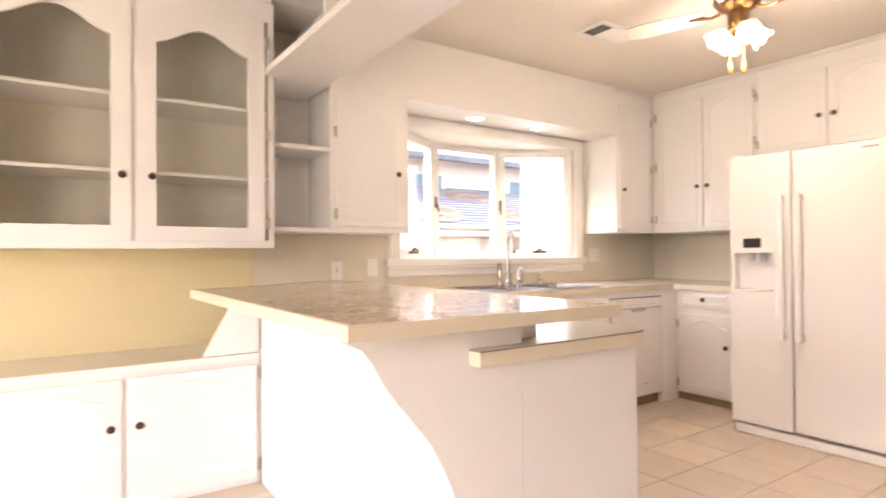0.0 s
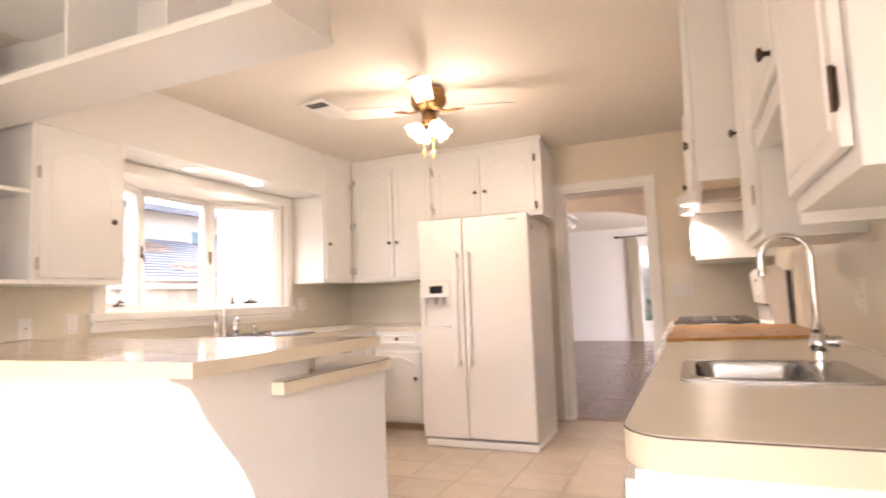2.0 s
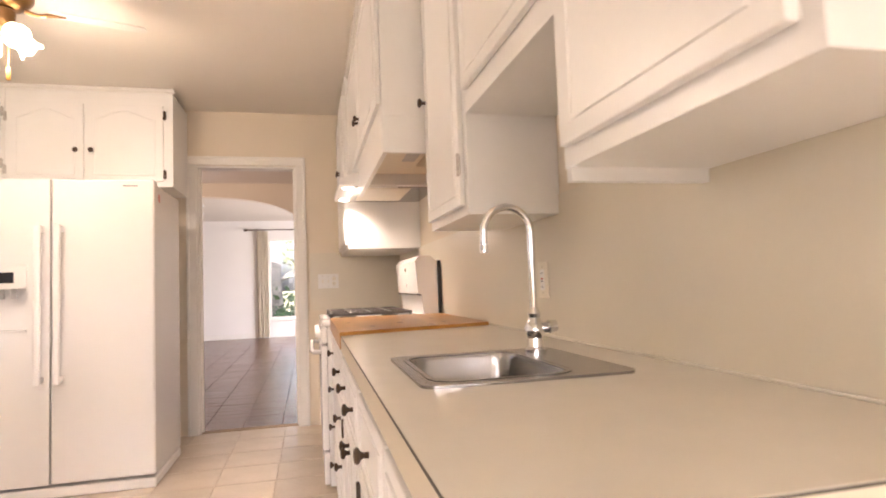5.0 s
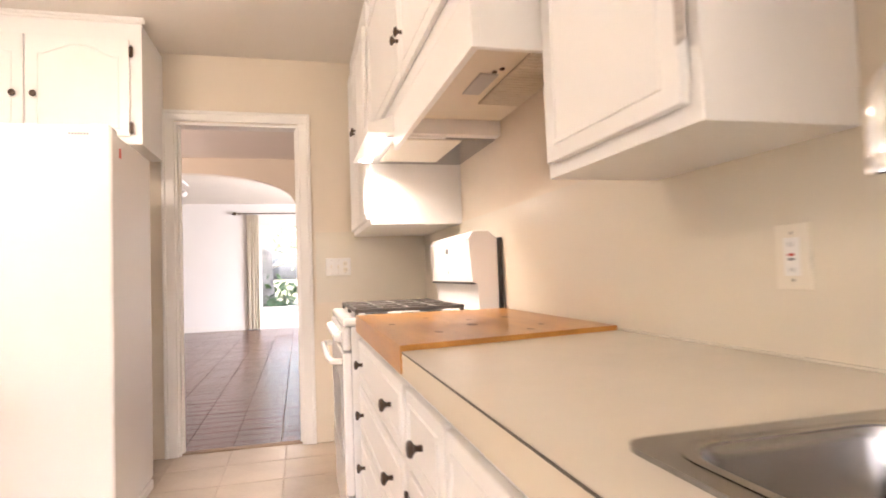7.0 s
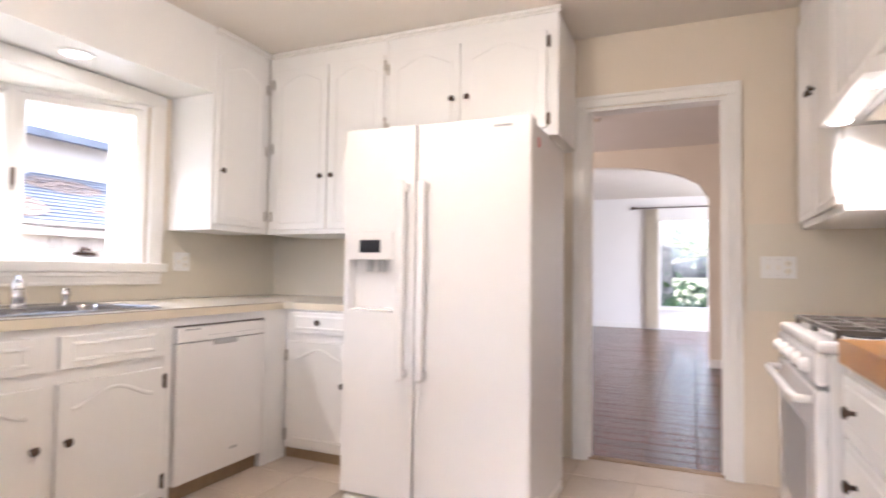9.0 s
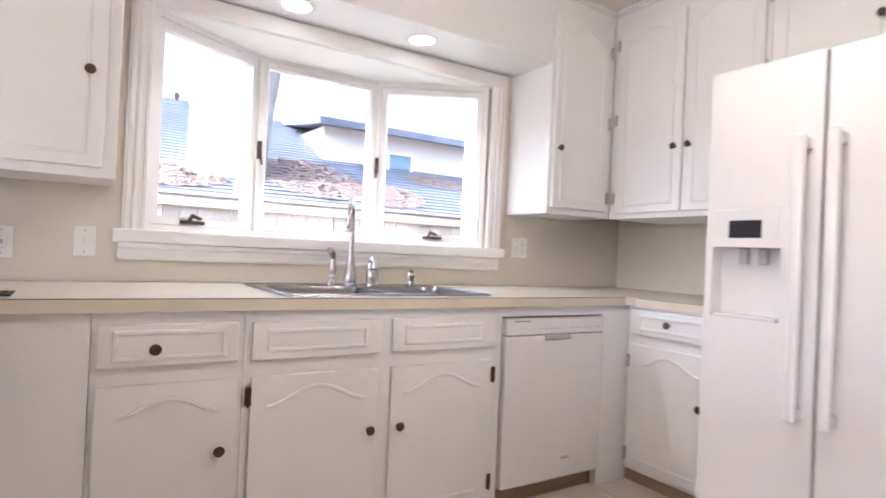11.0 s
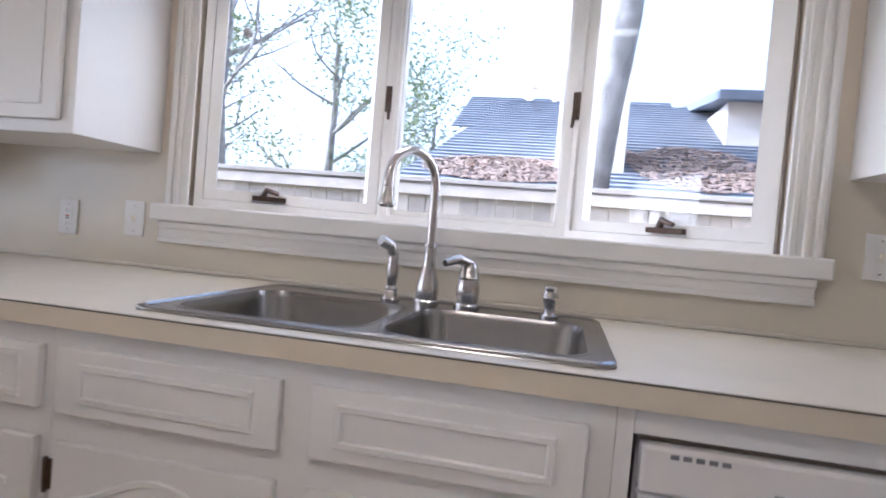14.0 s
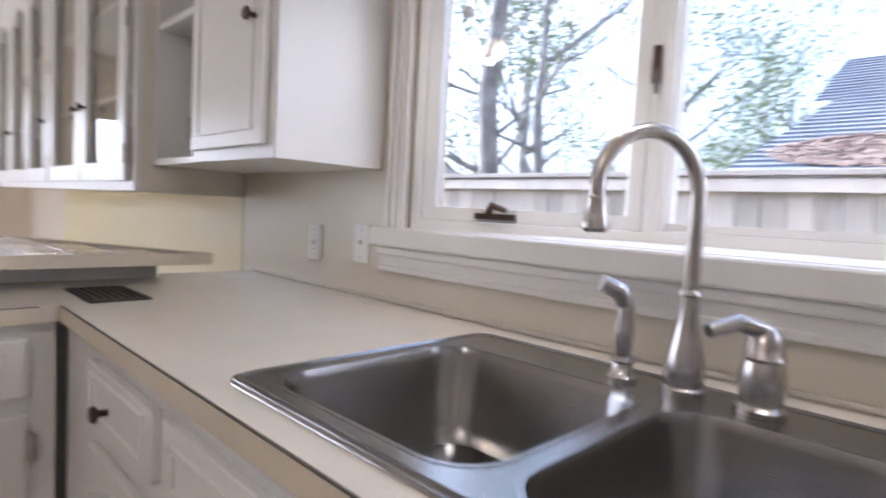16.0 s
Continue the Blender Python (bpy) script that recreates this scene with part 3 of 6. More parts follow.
def door(cab, fr, u0, u1, v0, v1, style="arch", knobs=(), hinges=(), inset=0.055, painted=True, name="door"):
    """A slab door proud of the cabinet's face, with its moulding, knobs and hinges."""
    d = part(name, slab(fr, u0, u1, v0, v1, 0.001, 0.019, 0.003), M_CAB, cab)
    if style:
        moulding(fr, u0 + inset, u1 - inset, v0 + inset * 0.8, v1 - inset * 0.8, 0.018, style, d)
    for u, v in knobs:
        knob(fr, u, v, 0.018, d)
    for u, v in hinges:
        hinge(fr, u, v, 0.0175, d, painted)
    return d


def carcass(name, x0, x1, y0, y1, z0, z1, label, group="", category="cabinet"):
    cab = thing(name, ((x0 + x1) / 2, (y0 + y1) / 2, z0), label, category, group)
    part("body", box(x0, x1, y0, y1, z0, z1, 0.002), M_CAB, cab)
    return cab


FW = Face((XF, 0, 0), (0, 1, 0), (1, 0, 0))       # west upper fronts, u = y
FN = Face((0, -0.205, 0), (1, 0, 0), (0, -1, 0))  # north upper fronts, u = x

# ---- west wall cabinets ----
cab = carcass("wall_cabinet", XW + 0.001, XF, -3.235, -2.71, 1.295, 2.143, "white painted wall cabinet with one cathedral door beside window", "west wall cabinets")
door(cab, FW, -3.20, -2.75, 1.33, 2.085, "arch", [(-2.80, 1.655)], [(-3.21, 1.40), (-3.21, 1.88)])
cab = carcass("wall_cabinet", XW + 0.001, XF, -0.693, -0.207, ZU, H - 0.03, "white painted wall cabinet with one cathedral door beside window", "west wall cabinets")
door(cab, FW, -0.67, -0.26, ZU + 0.035, 2.41, "arch", [(-0.64, 1.69)], [(-0.252, 1.45), (-0.252, 1.88), (-0.252, 2.29)])

# ---- north wall cabinets ----
cab = carcass("wall_cabinet", XF + 0.002, 1.165, -0.205, YN - 0.007, ZU, H - 0.03, "white painted wall cabinet with two tall cathedral doors", "north wall cabinets")
door(cab, FN, 0.315, 0.735, ZU + 0.03, 2.42, "arch", [(0.70, 1.70)], [(0.305, 1.45), (0.305, 1.90), (0.305, 2.33)])
door(cab, FN, 0.748, 1.145, ZU + 0.03, 2.42, "arch", [(0.785, 1.70)], [(1.156, 2.35), (1.156, 2.0)])
cab = carcass("wall_cabinet", 1.167, 2.205, -0.205, YN - 0.001, 1.845, H - 0.03, "white painted wall cabinet above refrigerator with two doors", "north wall cabinets")
door(cab, FN, 1.185, 1.642, 1.885, 2.42, "arch", [(1.60, 2.095)], [(1.175, 2.32), (1.175, 1.96)])
door(cab, FN, 1.652, 2.145, 1.885, 2.42, "arch", [(1.695, 2.095)], [(2.155, 2.35), (2.155, 1.93)], painted=False)


def crown(a, b, fr, name="crown_moulding"):
    bm = slab(fr, a, b, H - 0.032, H - 0.001, -0.01, 0.012, 0.003)
    slab(fr, a, b, H - 0.018, H - 0.0005, 0.0, 0.026, 0.006, bm)
    structure(name, bm, M_TRIM, "white crown moulding along cabinet tops", "moulding")


crown(XF + 0.028, 2.22, FN)
crown(-0.695, -0.206, FW)

# ---- glazed display cabinets, open corner shelf and hanging shelf ----
XG = 0.32
FG = Face((XG, 0, 0), (0, 1, 0), (1, 0, 0))


def glazed_door(cab, fr, u0, u1, v0, v1, knobs, hinges):
    st, k = 0.085, 16
    bm = slab(fr, u0, u0 + st, v0, v1, 0.001, 0.020, 0.0)
    slab(fr, u1 - st, u1, v0, v1, 0.001, 0.020, 0.0, bm)
    slab(fr, u0 + st, u1 - st, v0, v0 + 0.07, 0.001, 0.020, 0.0, bm)
    pts = arch_pts(u0 + st, u1 - st, v1 - 0.235, 0.09, k)
    for (ua, va), (ub, vb) in zip(pts, pts[1:]):
        q = [[bm.verts.new(fr.p(u, v, n)) for u, v in ((ua, va), (ub, vb), (ub, v1), (ua, v1))] for n in (0.001, 0.020)]
        bm.faces.new(q[0]), bm.faces.new(q[1][::-1])
        bm.faces.new((q[0][0], q[1][0], q[1][1], q[0][1]))
        bm.faces.new((q[0][2], q[1][2], q[1][3], q[0][3]))
    d = part("door", bm, M_CAB, cab, "white door frame round arched glass")
    part("pane", slab(fr, u0 + st - 0.005, u1 - st + 0.005, v0 + 0.065, v1 - 0.10, -0.006, -0.002), M_CABGLASS, d).visible_shadow = False
    for u, v in knobs:
        knob(fr, u, v, 0.019, d)
    for u, v in hinges:
        hinge(fr, u, v, 0.018, d, True)


def display_cabinet(y0, y1, doors):
    cab = thing("display_cabinet", (0.16, (y0 + y1) / 2, 1.20), "white glazed display cabinet with arched glass doors and empty shelves", "cabinet", "display cabinets")
    bm = box(XW + 0.001, XG - 0.02, y0, y0 + 0.02, 1.20, H - 0.03)
    box(XW + 0.001, XG - 0.02, y1 - 0.02, y1, 1.20, H - 0.03, 0, bm)
    box(XW + 0.001, XG - 0.02, y0 + 0.02, y1 - 0.02, 1.20, 1.225, 0, bm)
    box(XW + 0.001, XG - 0.02, y0 + 0.02, y1 - 0.02, H - 0.06, H - 0.03, 0, bm)
    box(XW + 0.001, XW + 0.012, y0 + 0.02, y1 - 0.02, 1.225, H - 0.06, 0, bm)
    part("body", bm, M_CABIN, cab)
    bm = box(XG - 0.02, XG, y0, y1, 1.20, 1.24)
    box(XG - 0.02, XG, y0, y1, 2.41, H - 0.03, 0, bm)
    edges = [y0] + [d[1] for d in doors[:-1]] + [y1]
    for i, y in enumerate(edges):
        a = y0 if i == 0 else (y1 - 0.03 if i == len(edges) - 1 else y - 0.02)
        b = y0 + 0.03 if i == 0 else (y1 if i == len(edges) - 1 else y + 0.03)
        box(XG - 0.02, XG, a, b, 1.24, 2.41, 0, bm)
    part("face_frame", bm, M_CAB, cab)
    for z in (1.575, 1.94):
        part("shelf", box(XW + 0.012, XG - 0.03, y0 + 0.02, y1 - 0.02, z - 0.018, z, 0.002), M_CAB, cab)
    for u0, u1, ku, hu in doors:
        glazed_door(cab, FG, u0, u1, 1.235, 2.43, [(ku, 1.54)], [(hu, 1.33), (hu, 1.80), (hu, 2.29)])
    return cab


display_cabinet(-4.89, -3.585, [(-4.865, -4.265, -4.305, -4.875), (-4.245, -3.64, -4.18, -3.625)])
display_cabinet(-6.60, -4.895, [(-6.57, -6.03, -6.07, -6.58), (-6.01, -5.47, -5.97, -5.46), (-5.45, -4.92, -4.97, -5.46)])
crown(-6.6, -3.60, FG)

shelfcab = thing("corner_shelf", (0.1, -3.41, 1.295), "white open corner shelf between wall cabinets", "shelf")
bm = box(XW + 0.001, XW + 0.014, -3.58, -3.237, 1.295, 2.143)
box(XW + 0.014, XF, -3.58, -3.562, 1.295, 2.143, 0, bm)
part("body", bm, M_CAB, shelfcab)
for z in (1.317, 1.785):
    part("shelf", box(XW + 0.014, XF - 0.004, -3.562, -3.237, z - 0.022, z, 0.002), M_CAB, shelfcab)

hang = thing("hanging_shelf", (1.08, -3.46, 2.118), "white open shelf hung from ceiling above the bar", "shelf")
HY0, HY1, HX = -3.64, -3.285, 2.17
part("bottom_board", plate([(0.345, HY0), (HX, HY0), (HX, HY1), (XW + 0.001, HY1), (XW + 0.001, -3.582), (0.345, -3.582)], [], 2.118, 2.142), M_CAB, hang)
part("back_board", box(XW + 0.001, HX - 0.02, HY1 - 0.02, HY1, 2.142, H - 0.001), M_CAB, hang)
part("front_lip", box(0.345, HX, HY0 - 0.001, HY0 + 0.018, 2.142, 2.154, 0.002), M_CAB, hang)
for x in (1.10, 1.66, HX - 0.018):
    part("divider", box(x, x + 0.018, HY0 + 0.018, HY1 - 0.02, 2.142, H - 0.001, 0.001), M_CAB, hang)
part("top_board", box(0.345, HX, HY0 + 0.002, HY1 - 0.02, H - 0.02, H - 0.0008), M_CAB, hang)

# ---- west base cabinets and counter ----
XB = 0.635
FB = Face((XB, 0, 0), (0, 1, 0), (1, 0, 0))
SX0, SX1, SY0, SY1 = 0.02, 0.605, -2.205, -1.285    # sink


def base(name, y0, y1, label, group="west base cabinets", x0=XW + 0.008, x1=XB):
    cab = thing(name, ((x0 + x1) / 2, (y0 + y1) / 2, 0), label, "cabinet", group)
    bm = box(x0, x1, y0, y0 + 0.018, 0.06, ZC - 0.042)
    box(x0, x1, y1 - 0.018, y1, 0.06, ZC - 0.042, 0, bm)
    box(x0, x0 + 0.01, y0 + 0.018, y1 - 0.018, 0.06, ZC - 0.042, 0, bm)
    box(x0 + 0.01, x1 - 0.02, y0 + 0.018, y1 - 0.018, 0.06, 0.08, 0, bm)
    part("body", bm, M_CAB, cab)
    part("face_frame", box(x1 - 0.02, x1, y0 + 0.018, y1 - 0.018, 0.06, ZC - 0.042), M_CAB, cab)
    part("toe_kick", box(x0 + 0.02, x1 - 0.012, y0, y1, 0.0, 0.06), M_TOE, cab, "wood-look toe kick")
    return cab


cab = base("base_cabinet", -2.765, -2.335, "white base cabinet with one drawer and arched door")
door(cab, FB, -2.75, -2.355, 0.71, 0.835, "lines", [(-2.60, 0.762)], inset=0.045, name="drawer_front")
door(cab, FB, -2.75, -2.355, 0.07, 0.655, "archline", [(-2.405, 0.43)], [], painted=False)
cab = base("base_cabinet", -2.333, -1.285, "white sink base cabinet with two arched doors")
for a, b, k, h in ((-2.31, -1.848, -1.88, -2.318), (-1.79, -1.325, -1.757, -1.312)):
    door(cab, FB, a, b, 0.708, 0.835, "lines", inset=0.055, name="drawer_front")
    door(cab, FB, a, b, 0.07, 0.653, "archline", [(k, 0.43)], [(h, 0.59), (h, 0.14)], painted=False)
part("filler", box(0.5, XB, -1.284, -1.258, 0.0, ZC - 0.042), M_CAB, cab)

dw = thing("dishwasher", (0.32, -0.95, 0), "white built-in dishwasher with control strip", "dishwasher")
part("tub", box(0.06, 0.615, -1.25, -0.645, 0.08, 0.825), M_GREYP, dw)
part("door", box(0.615, 0.655, -1.246, -0.65, 0.085, 0.745, 0.006), M_FRIDGE, dw)
ctl = part("control_panel", box(0.615, 0.658, -1.246, -0.65, 0.748, 0.822, 0.006), M_FRIDGE, dw)
part("handle", box(0.655, 0.664, -1.03, -0.87, 0.722, 0.752, 0.006), M_GREYP, dw, "recessed grey handle")
bm = bmesh.new()
for i in range(5):
    box(0.6578, 0.6592, -1.205 + i * 0.018, -1.193 + i * 0.018, 0.806, 0.813, 0, bm)
part("brand_bars", bm, M_INK, ctl)
for y in (-1.06, -1.03, -1.0, -0.97, -0.945, -0.87, -0.84, -0.81, -0.78, -0.75, -0.70):
    part("button", box(0.6578, 0.6590, y, y + 0.013, 0.772, 0.777), M_GREYP, ctl)
part("toe_panel", box(0.10, 0.60, -1.25, -0.645, 0.0, 0.08), M_TOE, dw, "wood-look toe panel")
part("badge", box(0.6545, 0.6565, -0.90, -0.85, 0.17, 0.182), M_GREYP, dw)
# solid dark strip, the shade in the gap put into its colour
part("gap_strip", box(0.60, 0.637, -1.25, -0.645, 0.8235, 0.829), M_SEAM, dw, "dark strip for the shade above door")
part("rail", box(0.58, XB, -1.257, -0.643, 0.830, ZC - 0.042), M_CAB, cab)
solo("cabinet_filler", box(0.55, XB, -0.642, -0.40, 0.0, ZC - 0.042), M_CAB, "white corner filler panel beside dishwasher", "panel")

solo("corner_filler", box(0.50, XB, -3.004, -2.767, 0.0, ZC - 0.042), M_CAB, "white corner filler panel beside base cabinet", "panel")

# north base cabinet in the corner
FNB = Face((0, -0.445, 0), (1, 0, 0), (0, -1, 0))
cab = thing("base_cabinet", (0.93, -0.1, 0), "white corner base cabinet with drawer and arched door", "cabinet", "west base cabinets")
part("body", box(XB + 0.003, 1.305, -0.445, YN - 0.008, 0.06, ZC - 0.042), M_CAB, cab)
part("toe_kick", box(XB + 0.003, 1.30, -0.433, YN - 0.01, 0.0, 0.06), M_TOE, cab, "wood-look toe kick")
door(cab, FNB, 0.665, 1.10, 0.735, 0.855, "lines", [(0.883, 0.80)], inset=0.05, name="drawer_front")
door(cab, FNB, 0.665, 1.10, 0.08, 0.685, "archline", [(1.06, 0.453)], [(0.657, 0.60), (0.657, 0.14)])

# counter: L-shaped, with the sink cut out
ctr = thing("countertop", (0.33, -1.7, ZC - 0.042), "beige laminate L-shaped countertop with dark edge seam", "countertop")
def counter_end(e):
    """Outline of the counter's rounded end past the bar, grown by e."""
    r, x1, y1 = 0.085, 2.235 + e, -2.98 + e
    arc = [(x1 - r + r * math.cos(radians(a)), y1 - r + r * math.sin(radians(a))) for a in range(0, 91, 9)]
    return [(2.1908, -3.50), (2.1908, -3.68 - e), (x1, -3.68 - e)] + arc


outer = [(XW + 0.0075, YN - 0.0075), (XW + 0.0075, -3.50)] + counter_end(0) + [(0.655, -2.98), (0.655, -0.50), (0.69, -0.465), (1.31, -0.465), (1.31, YN - 0.0075)]
hole = [(SX0 + 0.02, SY0 + 0.02), (SX1 - 0.02, SY0 + 0.02), (SX1 - 0.02, SY1 - 0.02), (SX0 + 0.02, SY1 - 0.02)]
part("top", plate(outer, [hole], ZC - 0.040, ZC), M_LAM, ctr)
bm = box(0.6555, 0.6575, -2.975, -0.505, ZC - 0.042, ZC - 0.004)
box(0.70, 1.31, -0.4675, -0.4653, ZC - 0.042, ZC - 0.004, 0, bm)
plate([(0.70, -3.49)] + counter_end(0.0025) + [(0.70, -2.9775)], [], ZC - 0.0412, ZC - 0.004, bm)
part("edge_band", bm, M_LAMEDGE, ctr, "beige edge band")
bm = box(0.6552, 0.6580, -2.975, -0.505, ZC - 0.0040, ZC - 0.0015)
box(0.70, 1.31, -0.468, -0.4653, ZC - 0.004, ZC - 0.0015, 0, bm)
plate([(0.70, -3.49)] + counter_end(0.0030) + [(0.70, -2.977)], [], ZC - 0.0038, ZC - 0.0015, bm)
part("seam", bm, M_SEAM, ctr, "thin dark seam")
part("coved_strip", box(XW + 0.0065, XW + 0.016, -3.48, YN - 0.01, ZC, ZC + 0.012, 0.004), M_LAM, ctr)

# double sink
sink = thing("kitchen_sink", ((SX0 + SX1) / 2, (SY0 + SY1) / 2, ZC), "brushed stainless double-bowl drop-in sink", "sink")
ym = -1.735
b1 = (0.15, SX1 - 0.045, SY0 + 0.045, ym - 0.018)
b2 = (0.15, SX1 - 0.045, ym + 0.018, SY1 - 0.045)
part("rim", plate(rrect(SX0, SX1, SY0, SY1, 0.035), [rrect(*b1, 0.07), rrect(*b2, 0.07)], ZC + 0.0005, ZC + 0.007), M_STEEL, sink)
bm = bmesh.new()
o, i2 = rrect(SX0 - 0.001, SX1 + 0.001, SY0 - 0.001, SY1 + 0.001, 0.036), rrect(SX0 + 0.016, SX1 - 0.016, SY0 + 0.016, SY1 - 0.016, 0.03)
loft([[(x, y, ZC + 0.0005) for x, y in o], [(x, y, ZC + 0.008) for x, y in rrect(SX0 + 0.003, SX1 - 0.003, SY0 + 0.003, SY1 - 0.003, 0.034)],
      [(x, y, ZC + 0.0105) for x, y in rrect(SX0 + 0.009, SX1 - 0.009, SY0 + 0.009, SY1 - 0.009, 0.032)], [(x, y, ZC + 0.0072) for x, y in i2]], bm, False)
part("rolled_edge", bm, M_STEEL, sink, "", True)
for b in (b1, b2):
    def ring(d, z, r):
        return [(x, y, z) for x, y in rrect(b[0] + d, b[1] - d, b[2] + d, b[3] - d, r)]
    bm = loft([ring(-0.008, ZC + 0.0075, 0.075), ring(0.0, ZC + 0.006, 0.07), ring(0.006, ZC - 0.01, 0.068), ring(0.016, ZC - 0.14, 0.064), ring(0.035, ZC - 0.168, 0.06), ring(0.07, ZC - 0.175, 0.05)])
    bowl = part("bowl", bm, M_STEEL, sink, "", True)
    cx, cy = (b[0] + b[1]) / 2, (b[2] + b[3]) / 2
    part("drain", lathe((cx, cy, ZC - 0.1748), (0, 0, 1), ((0.045, 0), (0.045, 0.003), (0.036, 0.004), (0.03, 0.001)), 20), M_CHROME, bowl, "", True)

ZD = ZC + 0.0075
tap = thing("kitchen_faucet", (0.085, -1.735, ZD), "brushed nickel gooseneck kitchen faucet", "faucet")
part("base", lathe((0.085, -1.735, ZD), (0, 0, 1), ((0.033, 0), (0.033, 0.008), (0.029, 0.012), (0.031, 0.03), (0.029, 0.05), (0.021, 0.085), (0.015, 0.12), (0.0145, 0.15), (0.017, 0.152), (0.0145, 0.156), (0.013, 0.16)), 24), M_NICKEL, tap, "", True)
pts = [(0.085, -1.735, ZD + 0.15), (0.085, -1.735, ZD + 0.295)]
dirx, diry = math.cos(radians(-28)), math.sin(radians(-28))
R = 0.088
for i in range(15):
    a = radians(180 - 190 * i / 14)
    s = R + R * math.cos(a)
    pts.append((0.085 + s * dirx, -1.735 + s * diry, ZD + 0.305 + R * math.sin(a)))
part("spout", tube(pts, [0.0125] * 10 + [0.012] * 7, 16), M_NICKEL, tap, "", True)
ex, ey = pts[-1][0], pts[-1][1]
part("aerator", lathe((ex, ey, pts[-1][2] + 0.004), (0, 0, -1), ((0.013, 0), (0.0145, 0.004), (0.0135, 0.008), (0.018, 0.03), (0.0205, 0.04), (0.0205, 0.046), (0.015, 0.052)), 20), M_NICKEL, tap, "", True)
spray = thing("side_sprayer", (0.10, -1.83, ZD), "brushed nickel side sprayer beside the faucet", "sprayer")
part("base", lathe((0.10, -1.83, ZD), (0, 0, 1), ((0.025, 0), (0.025, 0.006), (0.019, 0.012), (0.016, 0.028), (0.019, 0.032), (0.013, 0.04))), M_NICKEL, spray, "", True)
part("body", lathe((0.10, -1.83, ZD + 0.036), (0, 0, 1), ((0.012, 0), (0.015, 0.02), (0.0165, 0.05), (0.013, 0.07), (0.014, 0.085), (0.012, 0.09))), M_NICKEL, spray, "", True)
part("head", tube([(0.10, -1.83, ZD + 0.12), (0.11, -1.838, ZD + 0.145), (0.134, -1.858, ZD + 0.158)], [0.013, 0.016, 0.015], 14), M_NICKEL, spray, "", True)
hd = thing("faucet_handle", (0.09, -1.625, ZD), "brushed nickel single lever faucet handle", "faucet handle")
part("body", lathe((0.09, -1.625, ZD), (0, 0, 1), ((0.034, 0), (0.034, 0.008), (0.027, 0.014), (0.030, 0.03), (0.031, 0.055), (0.026, 0.075), (0.029, 0.08), (0.026, 0.084), (0.025, 0.10), (0.016, 0.118), (0.006, 0.126)), 24), M_NICKEL, hd, "", True)
part("lever", tube([(0.09, -1.625, ZD + 0.115), (0.128, -1.65, ZD + 0.128), (0.168, -1.675, ZD + 0.116)], [0.013, 0.013, 0.009], 12), M_NICKEL, hd, "", True)
soap = thing("soap_dispenser", (0.09, -1.412, ZD), "short brushed nickel soap dispenser on sink", "soap dispenser")
part("body", lathe((0.09, -1.412, ZD), (0, 0, 1), ((0.024, 0), (0.024, 0.006), (0.016, 0.012), (0.014, 0.026), (0.020, 0.045), (0.021, 0.055), (0.014, 0.066), (0.016, 0.075), (0.014, 0.078))), M_NICKEL, soap, "", True)

# ---- refrigerator ----
FX0, FX1, FYF, FZ = 1.275, 2.185, -0.705, 1.77
XSP = 1.65
fr = thing("refrigerator", (1.70, -0.37, 0), "white side-by-side refrigerator with ice and water dispenser", "refrigerator")
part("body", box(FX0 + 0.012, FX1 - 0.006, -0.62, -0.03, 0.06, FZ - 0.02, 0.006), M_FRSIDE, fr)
part("base_grille", box(FX0 + 0.01, FX1, -0.70, -0.05, 0.0, 0.058, 0.012), M_FRIDGE, fr)
DX, DY = (1.30, 1.535), (0.915, 1.287)     # dispenser recess
fd = Face((0, FYF, 0), (1, 0, 0), (0, -1, 0))
bm = slab(fd, FX0, DX[0], 0.075, FZ, -0.085, 0.0, 0.0)
slab(fd, DX[1], XSP - 0.004, 0.075, FZ, -0.085, 0.0, 0.0, bm)
slab(fd, DX[0], DX[1], 0.075, DY[0], -0.085, 0.0, 0.0, bm)
slab(fd, DX[0], DX[1], DY[1], FZ, -0.085, 0.0, 0.0, bm)
slab(fd, DX[0], DX[1], DY[0], DY[1], -0.085, -0.06, 0.0, bm)
bmesh.ops.remove_doubles(bm, verts=bm.verts[:], dist=1e-5)
frz = part("freezer_door", bm, M_FRIDGE, fr)
part("fridge_door", slab(fd, XSP + 0.004, FX1, 0.075, FZ, -0.085, 0.0, 0.012), M_FRIDGE, fr)
part("gasket", slab(fd, XSP - 0.01, XSP + 0.01, 0.09, FZ - 0.02, -0.08, -0.03), M_GREYP, fr, "grey door gasket")
bm = slab(fd, DX[0], DX[1], 1.155, DY[1], -0.04, 0.004, 0.004)
dsp = part("dispenser_panel", bm, M_FRIDGE, frz)
part("display", slab(fd, 1.36, 1.472, 1.188, 1.248, 0.003, 0.006, 0.001), M_DARK, fr, "small dark display")
for u in (1.38, 1.445):
    part("paddle", slab(fd, u, u + 0.03, 1.10, 1.155, -0.045, -0.025, 0.004), M_GREYP, frz)
part("drip_tray", slab(fd, DX[0] + 0.01, DX[1] - 0.01, DY[0], DY[0] + 0.012, -0.06, 0.002, 0.003), M_FRIDGE, frz)
for u, p in ((1.603, frz), (1.700, None)):
    bm = slab(fd, u - 0.019, u + 0.019, 0.62, 1.51, 0.036, 0.062, 0.011)
    for v in (0.63, 1.465):
        slab(fd, u - 0.015, u + 0.015, v, v + 0.035, -0.002, 0.04, 0.003, bm)
    part("handle", bm, M_FRIDGE, p or fr)
bm = bmesh.new()
